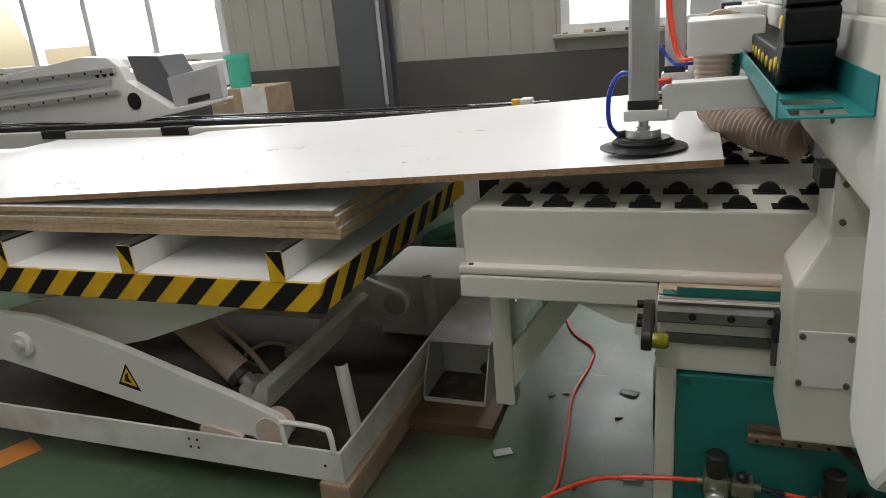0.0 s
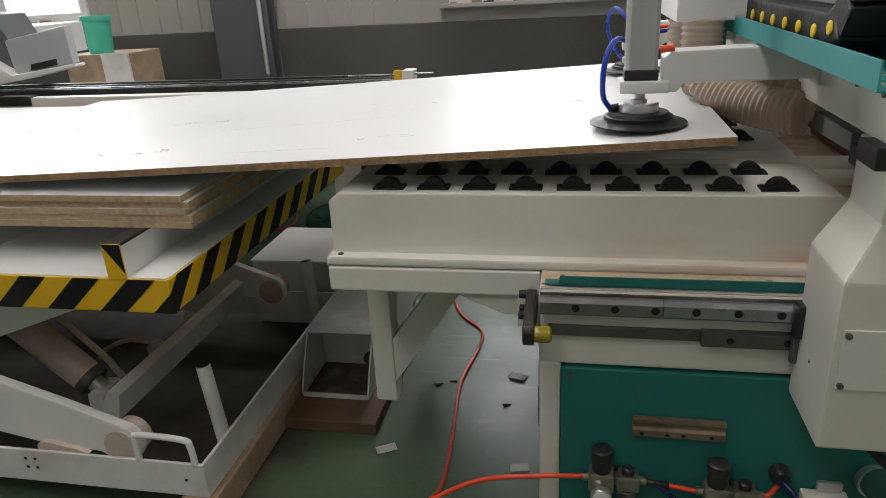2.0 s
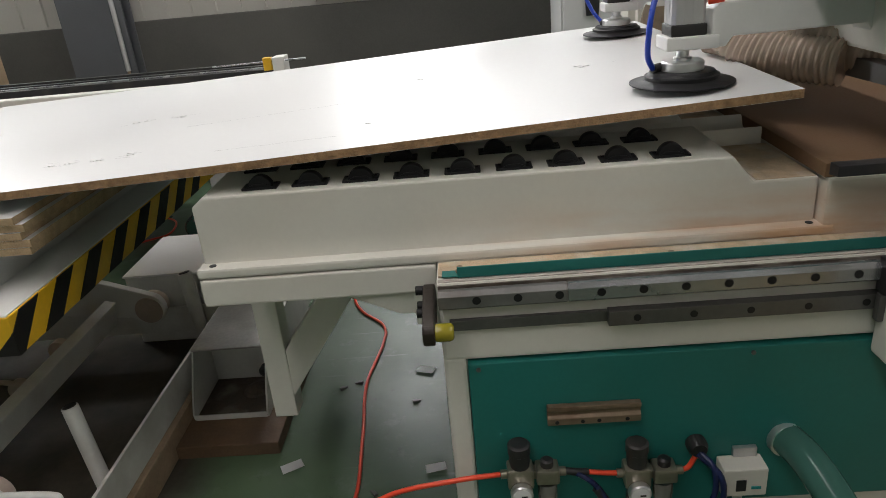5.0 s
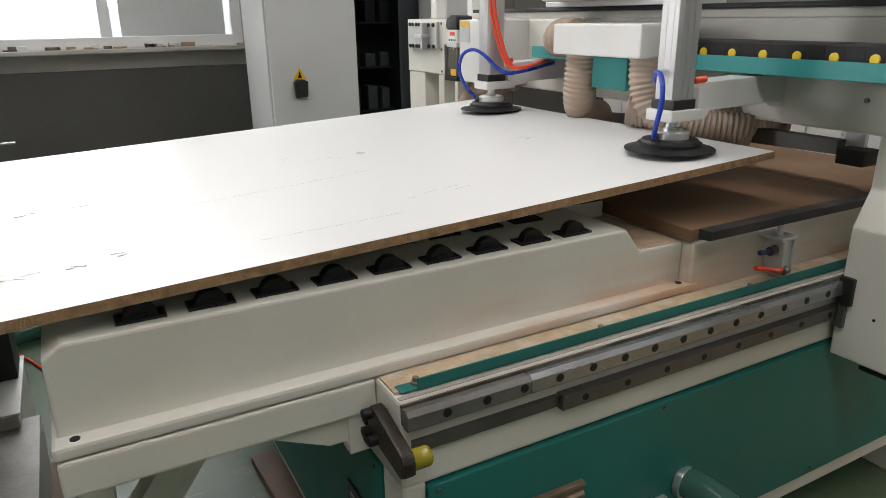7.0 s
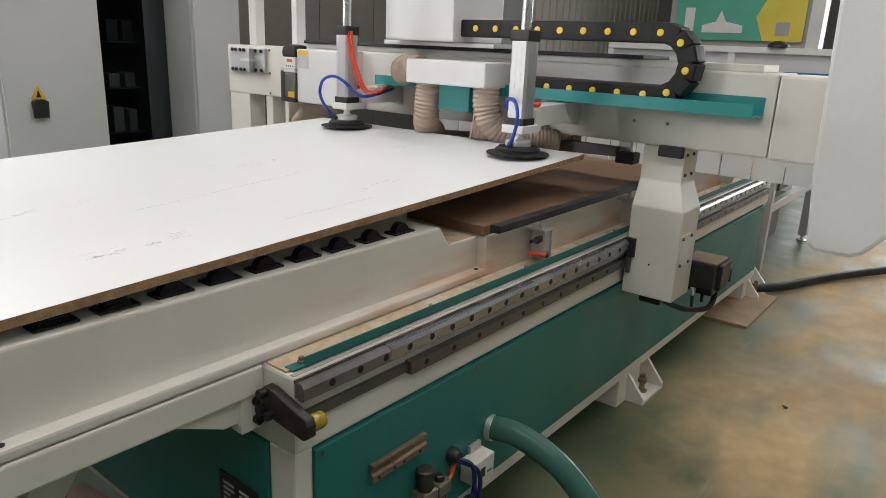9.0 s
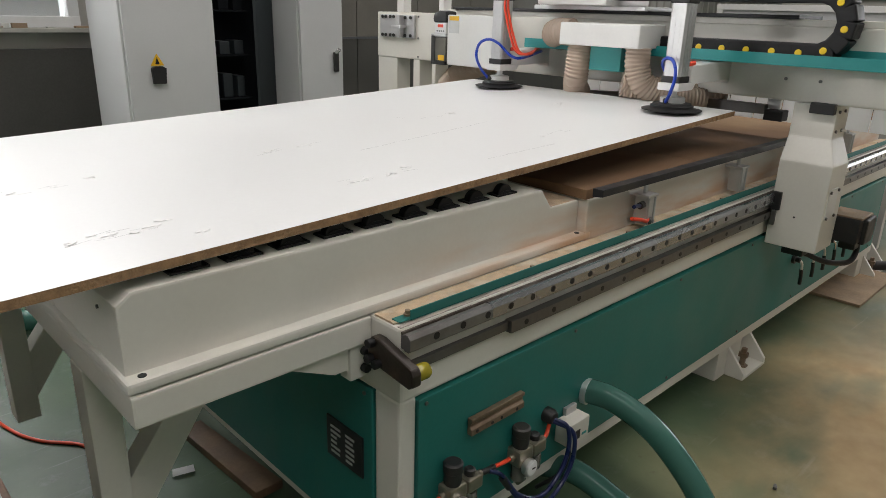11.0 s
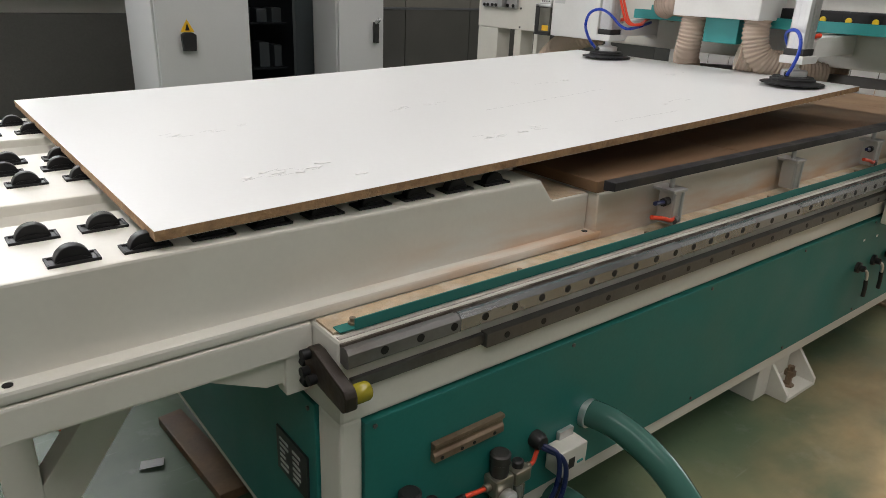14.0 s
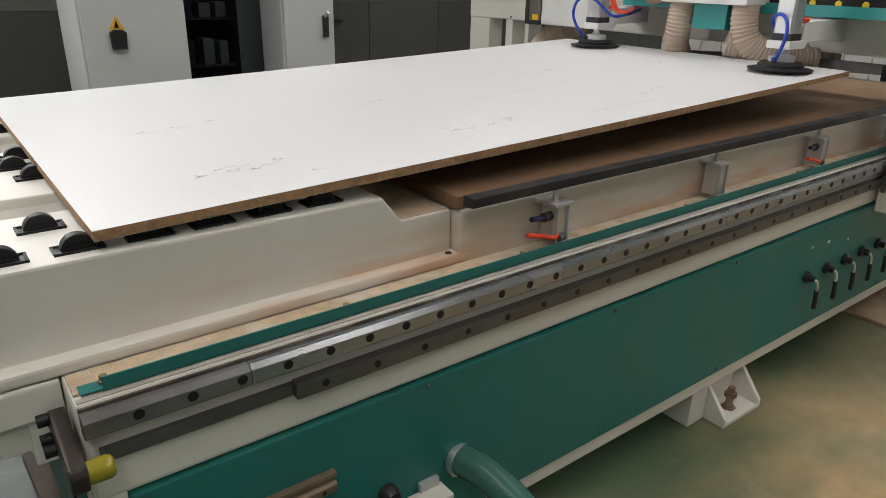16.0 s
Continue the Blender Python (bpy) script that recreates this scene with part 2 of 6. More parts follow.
def floor_material():
    """Green epoxy with scuffs, and drifts of sawdust beside the machine."""
    m = bpy.data.materials.new("green_epoxy_floor")
    m.use_nodes = True
    n, l = m.node_tree.nodes, m.node_tree.links
    b = n["Principled BSDF"]
    tc = n.new("ShaderNodeTexCoord")

    def noise_tex(s, d, rough=0.55):
        t = n.new("ShaderNodeTexNoise")
        t.inputs["Scale"].default_value, t.inputs["Detail"].default_value, t.inputs["Roughness"].default_value = s, d, rough
        l.new(tc.outputs["Object"], t.inputs["Vector"])
        return t.outputs[0]

    def rng(src, a, bb, c, d):
        r = n.new("ShaderNodeMapRange")
        for k, v in zip((1, 2, 3, 4), (a, bb, c, d)):
            r.inputs[k].default_value = v
        l.new(src, r.inputs[0])
        return r.outputs[0]

    def mixc(f, a, c):
        x = n.new("ShaderNodeMix")
        x.data_type = "RGBA"
        l.new(f, x.inputs[0])
        for k, v in ((6, a), (7, c)):
            if isinstance(v, tuple):
                x.inputs[k].default_value = (*v, 1)
            else:
                l.new(v, x.inputs[k])
        return x.outputs[2]

    def mathn(op, a, c):
        x = n.new("ShaderNodeMath")
        x.operation = op
        for k, v in ((0, a), (1, c)):
            if isinstance(v, float):
                x.inputs[k].default_value = v
            else:
                l.new(v, x.inputs[k])
        return x.outputs[0]

    base = mixc(rng(noise_tex(1.3, 6), 0.35, 0.7, 0, 1), (0.040, 0.084, 0.045), (0.10, 0.150, 0.086))
    base = mixc(rng(noise_tex(7, 8, 0.7), 0.56, 0.75, 0, 0.75), base, (0.15, 0.18, 0.155))
    base = mixc(rng(noise_tex(22, 6, 0.7), 0.6, 0.72, 0, 0.5), base, (0.04, 0.045, 0.04))
    # pale drag scratches
    scratch_map, scratch = n.new("ShaderNodeMapping"), n.new("ShaderNodeTexNoise")
    scratch_map.inputs["Scale"].default_value, scratch_map.inputs["Rotation"].default_value = (1.2, 26, 1), (0, 0, 1.25)
    l.new(tc.outputs["Object"], scratch_map.inputs["Vector"])
    scratch.inputs["Scale"].default_value, scratch.inputs["Detail"].default_value = 1.6, 5
    l.new(scratch_map.outputs[0], scratch.inputs["Vector"])
    base = mixc(rng(scratch.outputs[0], 0.66, 0.74, 0, 0.45), base, (0.24, 0.27, 0.25))
    sep = n.new("ShaderNodeSeparateXYZ")
    l.new(tc.outputs["Object"], sep.inputs[0])
    wander = noise_tex(1.1, 4)
    # darker, rougher brown ground below the lift, with a ragged edge
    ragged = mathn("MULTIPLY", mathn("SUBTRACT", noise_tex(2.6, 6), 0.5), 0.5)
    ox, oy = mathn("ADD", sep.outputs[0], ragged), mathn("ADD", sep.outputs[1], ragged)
    lift_patch = mathn("MULTIPLY", mathn("MULTIPLY", rng(ox, -3.4, -3.2, 0, 1), rng(ox, -0.72, -0.88, 0, 1)), mathn("MULTIPLY", rng(oy, 0.0, 0.12, 0, 1), rng(oy, 1.5, 1.2, 0, 1)))
    patch_brown = mixc(rng(noise_tex(5, 7, 0.65), 0.35, 0.7, 0, 1), (0.035, 0.029, 0.023), (0.095, 0.078, 0.062))
    base = mixc(mathn("MULTIPLY", lift_patch, 0.95), base, patch_brown)

    def warp(k):
        return mathn("ADD", sep.outputs[k], mathn("MULTIPLY", mathn("SUBTRACT", wander, 0.5), 0.9))

    drift = mathn("MULTIPLY", rng(warp(0), 0.7, 1.5, 0, 1), mathn("MULTIPLY", rng(warp(1), 0.08, -0.42, 0, 1), rng(warp(1), -3.6, -2.2, 0, 1)))
    streak = n.new("ShaderNodeMapping")
    streak.inputs["Scale"].default_value = (0.9, 1.9, 1)
    streak.inputs["Rotation"].default_value = (0, 0, 0.5)
    l.new(tc.outputs["Object"], streak.inputs["Vector"])
    t = n.new("ShaderNodeTexNoise")
    t.inputs["Scale"].default_value, t.inputs["Detail"].default_value = 1.5, 6
    l.new(streak.outputs[0], t.inputs["Vector"])
    dust = mathn("MULTIPLY", drift, rng(t.outputs[0], 0.34, 0.56, 0.15, 0.9))
    dustc = mixc(rng(noise_tex(9, 5), 0.3, 0.7, 0, 1), (0.42, 0.28, 0.135), (0.52, 0.375, 0.20))
    l.new(mixc(dust, base, dustc), b.inputs["Base Color"])
    rough = mathn("ADD", rng(noise_tex(3, 5), 0.3, 0.7, 0.27, 0.5), mathn("ADD", mathn("MULTIPLY", dust, 0.3), mathn("MULTIPLY", lift_patch, 0.3)))
    l.new(rough, b.inputs["Roughness"])
    b.inputs["Specular IOR Level"].default_value = 0.4
    bp = n.new("ShaderNodeBump")
    bp.inputs["Strength"].default_value, bp.inputs["Distance"].default_value = 0.12, 0.002
    l.new(noise_tex(45, 5), bp.inputs["Height"])
    l.new(bp.outputs[0], b.inputs["Normal"])
    return m


FLOOR = floor_material()


def clear_material(name, color, rough, alpha):
    m = bpy.data.materials.new(name)
    m.use_nodes = True
    b = m.node_tree.nodes["Principled BSDF"]
    b.inputs["Base Color"].default_value = (*color, 1)
    b.inputs["Roughness"].default_value = rough
    b.inputs["Transmission Weight"].default_value = alpha
    b.inputs["IOR"].default_value = 1.3
    return m


GREENHOSE = clear_material("translucent_green_hose", (0.07, 0.19, 0.155), 0.13, 0.3)
DUCT = clear_material("translucent_ribbed_duct", (0.66, 0.53, 0.43), 0.12, 0.35)
BOWL = clear_material("smoky_bowl", (0.35, 0.34, 0.30), 0.15, 0.6)
GLASS = clear_material("window_glass", (0.95, 0.97, 0.97), 0.0, 1.0)
SKYGLOW = bpy.data.materials.new("overcast_backdrop")
SKYGLOW.use_nodes = True
SKYGLOW.node_tree.nodes["Principled BSDF"].inputs["Base Color"].default_value = (0.85, 0.87, 0.88, 1)
SKYGLOW.node_tree.nodes["Principled BSDF"].inputs["Emission Color"].default_value = (0.95, 0.98, 1, 1)
SKYGLOW.node_tree.nodes["Principled BSDF"].inputs["Emission Strength"].default_value = 0.9


YARDGLOW = SKYGLOW.copy()
YARDGLOW.name = "bright_yard_backdrop"
YARDGLOW.node_tree.nodes["Principled BSDF"].inputs["Emission Strength"].default_value = 2.6
STRIP = mat("milky_plastic_strip", (0.85, 0.85, 0.84), 0.5, 0, 6, 0.04, 0)
n, l = STRIP.node_tree.nodes, STRIP.node_tree.links
through_light, blend = n.new("ShaderNodeBsdfTranslucent"), n.new("ShaderNodeMixShader")
through_light.inputs[0].default_value = (0.93, 0.94, 0.94, 1)
blend.inputs[0].default_value = 0.8
l.new(n["Principled BSDF"].outputs[0], blend.inputs[1])
l.new(through_light.outputs[0], blend.inputs[2])
l.new(blend.outputs[0], n["Material Output"].inputs[0])


# ---- mesh tools ----
def cuboid(x0, x1, y0, y1, z0, z1, bevel=0.003, bm=None):
    own = bmesh.new()
    vs = [own.verts.new((x, y, z)) for x in (x0, x1) for y in (y0, y1) for z in (z0, z1)]
    for f in ((0, 1, 3, 2), (4, 6, 7, 5), (0, 4, 5, 1), (2, 3, 7, 6), (0, 2, 6, 4), (1, 5, 7, 3)):
        own.faces.new([vs[i] for i in f])
    bmesh.ops.recalc_face_normals(own, faces=own.faces)
    if bevel:
        bmesh.ops.bevel(own, geom=own.edges[:], offset=min(bevel, 0.45 * min(abs(x1 - x0), abs(y1 - y0), abs(z1 - z0))), segments=2, affect="EDGES", profile=0.6)
    return join(bm, own) if bm else own


def join(bm, other):
    """Adds the faces of other to bm."""
    table = {v: bm.verts.new(v.co) for v in other.verts}
    for f in other.faces:
        g = bm.faces.new([table[v] for v in f.verts])
        g.smooth = f.smooth
    for e in other.edges:
        if not e.smooth:
            k = bm.edges.get((table[e.verts[0]], table[e.verts[1]]))
            if k:
                k.smooth = False
    other.free()
    return bm


def prism(points, axis, a, b, bevel=0.0, bm=None):
    """A polygon drawn in the two other axes (in order x, y, z) and pushed along axis from a to b."""
    own = bmesh.new()

    def at(p, c):
        return {"x": (c, p[0], p[1]), "y": (p[0], c, p[1]), "z": (p[0], p[1], c)}[axis]

    lo, hi = [own.verts.new(at(p, a)) for p in points], [own.verts.new(at(p, b)) for p in points]
    own.faces.new(lo)
    own.faces.new(hi[::-1])
    for i in range(len(points)):
        j = (i + 1) % len(points)
        own.faces.new((lo[i], hi[i], hi[j], lo[j]))
    bmesh.ops.recalc_face_normals(own, faces=own.faces)
    if bevel:
        bmesh.ops.bevel(own, geom=own.edges[:], offset=bevel, segments=2, affect="EDGES", profile=0.6)
    return join(bm, own) if bm else own


def lathe(profile, axis="z", origin=(0, 0, 0), n=24, bm=None, flat=False):
    """A turned body from (radius, along) pairs."""
    own = bmesh.new()
    rings = []
    for r, h in profile:
        ring = []
        for k in range(n):
            a = 2 * math.pi * k / n
            c, s = r * math.cos(a), r * math.sin(a)
            p = {"z": (c, s, h), "x": (h, c, s), "y": (c, h, s)}[axis]
            ring.append(own.verts.new(Vector(p) + Vector(origin)))
        rings.append(ring)
    for u, v in zip(rings, rings[1:]):
        for k in range(n):
            f = own.faces.new((u[k], u[(k + 1) % n], v[(k + 1) % n], v[k]))
            f.smooth = not flat
    own.faces.new(rings[0][::-1])
    own.faces.new(rings[-1])
    for i, ring in enumerate(rings):
        near = [Vector((b[0] - a[0], b[1] - a[1])) for a, b in zip(profile[max(0, i - 1):i + 1], profile[max(1, i):i + 2])]
        if len(near) < 2 or near[0].angle(near[1], 0) > 0.5:
            for k in range(n):
                own.edges.get((ring[k], ring[(k + 1) % n])).smooth = False
    bmesh.ops.recalc_face_normals(own, faces=own.faces)
    return join(bm, own) if bm else own


def rod(p, q, r, n=14, bm=None):
    p, q = Vector(p), Vector(q)
    own = lathe([(r * 0.93, 0), (r, r * 0.08), (r, (q - p).length - r * 0.08), (r * 0.93, (q - p).length)], n=n)
    bmesh.ops.transform(own, matrix=Matrix.Translation(p) @ (q - p).to_track_quat("Z", "Y").to_matrix().to_4x4(), verts=own.verts)
    return join(bm, own) if bm else own


def spline(points, steps=10):
    """A smooth line through the points (Catmull-Rom)."""
    ps = [Vector(p) for p in points]
    ps = [2 * ps[0] - ps[1]] + ps + [2 * ps[-1] - ps[-2]]
    out = []
    for a, b, c, d in zip(ps, ps[1:], ps[2:], ps[3:]):
        for k in range(steps):
            t = k / steps
            out.append(0.5 * (2 * b + (c - a) * t + (2 * a - 5 * b + 4 * c - d) * t * t + (3 * b - a - 3 * c + d) * t ** 3))
    return out + [ps[-2]]


def tube(points, r, n=10, steps=10, ribs=0.0, pitch=0.02):
    """A hose along a smooth line; ribs: depth of its corrugation."""
    line = spline(points, steps)
    if ribs:
        fine, total = [], 0.0
        for a, b in zip(line, line[1:]):
            k = max(1, round((b - a).length / (pitch / 4)))
            fine += [a.lerp(b, i / k) for i in range(k)]
        line = fine + [line[-1]]
    bm = bmesh.new()
    rings, up, run = [], None, 0.0
    for i, p in enumerate(line):
        d = (line[min(i + 1, len(line) - 1)] - line[max(i - 1, 0)]).normalized()
        if up is None:
            up = d.orthogonal().normalized()
        up = (up - d * up.dot(d)).normalized()
        side = d.cross(up)
        if i:
            run += (p - line[i - 1]).length
        rr = r + ribs * math.sin(2 * math.pi * run / pitch) if ribs else r
        rings.append([bm.verts.new(p + rr * (math.cos(2 * math.pi * k / n) * up + math.sin(2 * math.pi * k / n) * side)) for k in range(n)])
    for u, v in zip(rings, rings[1:]):
        for k in range(n):
            bm.faces.new((u[k], u[(k + 1) % n], v[(k + 1) % n], v[k])).smooth = True
    bm.faces.new(rings[0][::-1])
    bm.faces.new(rings[-1])
    return bm


def part(name, bm, material, parent=None, label=""):
    """Links a bmesh as one mesh object, under a thing or a part."""
    me = bpy.data.meshes.new(name)
    bm.to_mesh(me)
    bm.free()
    me.materials.append(material)
    ob = new(name, me)
    ob.parent = parent
    return tagged(ob, label)


def repeat(name, bm, material, parent, places, label=""):
    """Alike small parts on one shared mesh, at the places given."""
    first = part(name, bm, material, parent, label)
    first.location = places[0]
    for p in places[1:]:
        ob = tagged(new(name, first.data), label)
        ob.parent, ob.location = parent, p


def screw(axis, r=0.006, h=0.006):
    bm = bmesh.new()
    return bolt(bm, (0, 0, 0), axis, r, h)


def thing(name, label, category, group="", kind="", at=(0, 0, 0)):
    ob = new(name)
    ob.empty_display_size = 0.1
    ob.location = at
    return tagged(ob, label, category, group, kind)


def structure(name, bm, material, label, category):
    return tagged(part(name, bm, material), label, category, "", "structure")


def bolt(bm, p, axis, r=0.006, h=0.006):
    d = {"x": (h, 0, 0), "-x": (-h, 0, 0), "y": (0, h, 0), "-y": (0, -h, 0), "z": (0, 0, h)}[axis]
    return rod(p, Vector(p) + Vector(d), r, 8, bm)


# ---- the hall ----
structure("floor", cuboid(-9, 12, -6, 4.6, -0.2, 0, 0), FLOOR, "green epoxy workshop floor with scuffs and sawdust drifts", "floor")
WY = 4.2


def wall_with_windows():
    """The far wall: grey dado, ribbed cream panels above, two windows."""
    openings = [(-7.4, -4.12), (-0.95, 0.80)]
    bm, x = bmesh.new(), -9.0
    for a, b in openings:
        cuboid(x, a, WY, WY + 0.2, 1.08, 4.3, 0, bm)
        cuboid(a, b, WY, WY + 0.2, 1.08, 1.215, 0, bm)
        x = b
    cuboid(x, 12, WY, WY + 0.2, 1.08, 4.3, 0, bm)
    cuboid(-9, 12, WY, WY + 0.2, 4.3, 6, 0, bm)
    x, n = -9.0, 0
    while x < 12:
        if not any(a - 0.05 < x < b + 0.02 for a, b in openings):
            prism([(x, WY + 0.01), (x + 0.035, WY + 0.01), (x + 0.028, WY - 0.022), (x + 0.007, WY - 0.022)], "z", 1.1, 4.3, 0, bm)
        x += 0.19
    w = structure("wall_north", bm, WALLPANEL, "ribbed cream metal wall panels above a grey dado", "wall")
    structure("dado", cuboid(-9, 12, WY - 0.06, WY + 0.2, 0, 1.08, 0.008), DADO, "dark grey rendered lower wall", "wall")
    for k, (a, b) in enumerate(openings):
        win = thing("window_" + str(k + 1), "white framed window with bright daylight outside", "window", "", "structure")
        bm = cuboid(a, b, WY - 0.03, WY + 0.08, 1.215, 1.285)
        cuboid(a, b, WY - 0.03, WY + 0.08, 4.22, 4.3, 0.003, bm)
        m = max(2, round((b - a) / 0.75))
        for i in range(m + 1):
            x = a + (b - a - 0.07) * i / m
            cuboid(x, x + 0.07, WY - 0.025, WY + 0.075, 1.27, 4.22, 0.003, bm)
        cuboid(a, b, WY - 0.02, WY + 0.07, 2.72, 2.79, 0.003, bm)
        part("window_frame", bm, FRAME, win)
        part("window_sill", cuboid(a - 0.06, b + 0.06, WY - 0.11, WY + 0.0, 1.185, 1.214, 0.006), WALLPANEL, win, "dusty sill strewn with scraps")
        for i in range(m):
            x = a + (b - a - 0.07) * i / m
            g = part("pane", cuboid(x + 0.07, a + (b - a - 0.07) * (i + 1) / m, WY + 0.03, WY + 0.034, 1.27, 4.22, 0), GLASS, win)
            g.visible_shadow = False
        # pale panel added behind the right panes to make them less bright
        if k == 1:
            part("pane_backing", cuboid(0.02, 0.70, WY + 0.045, WY + 0.06, 1.27, 2.73, 0.002), CABINET, win, "pale panel added to dim the right panes")
        rnd = random.Random(4 + k)
        for i in range(22):
            x, w = a + (b - a) * rnd.random(), rnd.uniform(0.03, 0.09)
            part("sill_scrap", cuboid(x, x + w, WY - 0.10, WY - 0.06, 1.2145, 1.2145 + rnd.uniform(0.006, 0.03), 0.003), rnd.choice((SCUFFED, TIMBER, GRIMESHADE)), win)


wall_with_windows()
structure("backdrop", cuboid(-9, 3, 7.5, 7.6, -0.5, 6, 0), SKYGLOW, "bright overcast daylight outside the windows", "backdrop")
structure("wall_south", cuboid(-9, 12, -6.2, -6, 0, 6, 0), CONCRETE, "plain hall wall", "wall")
structure("wall_west", cuboid(-9.2, -9, -6, 4.4, 0, 6, 0), CONCRETE, "plain hall wall", "wall")
bm = cuboid(12, 12.2, -6, -3.2, 0, 6, 0)
cuboid(12, 12.2, 0.6, 4.4, 0, 6, 0, bm)
cuboid(12, 12.2, -3.2, 0.6, 3.6, 6, 0, bm)
structure("wall_east", bm, CONCRETE, "plain hall wall with an open gate", "wall")
structure("backdrop", cuboid(16, 16.1, -8, 6, -0.2, 6, 0), YARDGLOW, "bright yard outside the gate", "backdrop")
structure("ceiling", cuboid(-9.2, 12.2, -6.2, 4.4, 6, 6.2, 0), ROOF, "pale metal roof sheets", "ceiling")


def shutter():
    d = thing("sliding_gate", "closed brown-grey sheet-metal gate in the far wall", "gate", "", "structure")
    for k in range(7):
        x = 2.35 + 0.72 * k
        part("upper_leaf", cuboid(x, x + 0.714, WY - 0.095, WY - 0.065, 1.145, 3.4, 0.003), SHUTTER, d, "dull brown-grey sheet")
        part("lower_leaf", cuboid(x, x + 0.714, WY - 0.10, WY - 0.065, 0.0, 1.125, 0.003), DADO, d, "dark lower sheet")
    part("cross_rail", cuboid(2.35, 7.39, WY - 0.104, WY - 0.065, 1.126, 1.144, 0.002), COLUMN, d)
    part("gate_bolt", rod((2.72, WY - 0.12, 0.985), (2.80, WY - 0.12, 0.985), 0.012, 10), PLASTIC, d)


shutter()


def column():
    c = thing("steel_column", "dark grey steel column with a hanging cable", "column", "", "structure")
    bm = cuboid(-2.86, -2.38, 3.98, 4.0, 0, 6, 0.002)
    cuboid(-2.64, -2.60, 4.0, 4.12, 0, 6, 0.002, bm)
    cuboid(-2.86, -2.38, 4.12, 4.139, 0, 6, 0.002, bm)
    part("flange", bm, COLUMN, c)
    part("conduit", rod((-2.43, 3.95, 0.75), (-2.43, 3.95, 6), 0.017), ALU, c)
    part("hook", tube([(-2.43, 3.95, 0.75), (-2.43, 3.94, 0.68), (-2.40, 3.94, 0.64), (-2.38, 3.94, 0.69)], 0.012), RUSTY, c)


column()

# ---- motion ----
TIP = [(0, 0.133), (0.3, 0.134), (0.5, 0.152), (1, 0.229), (1.5, 0.310), (2, 0.391), (2.2, 0.416), (2.5, 0.420), (3, 0.421), (3.15, 0.432), (3.5, 0.487), (6, 0.888),
       (7, 1.058), (8, 1.226), (8.2, 1.260), (10.5, 1.640), (11, 1.722), (12, 1.872), (12.5, 1.955), (13.5, 2.120), (15, 2.370), (15.5, 2.452), (16, 2.532)]


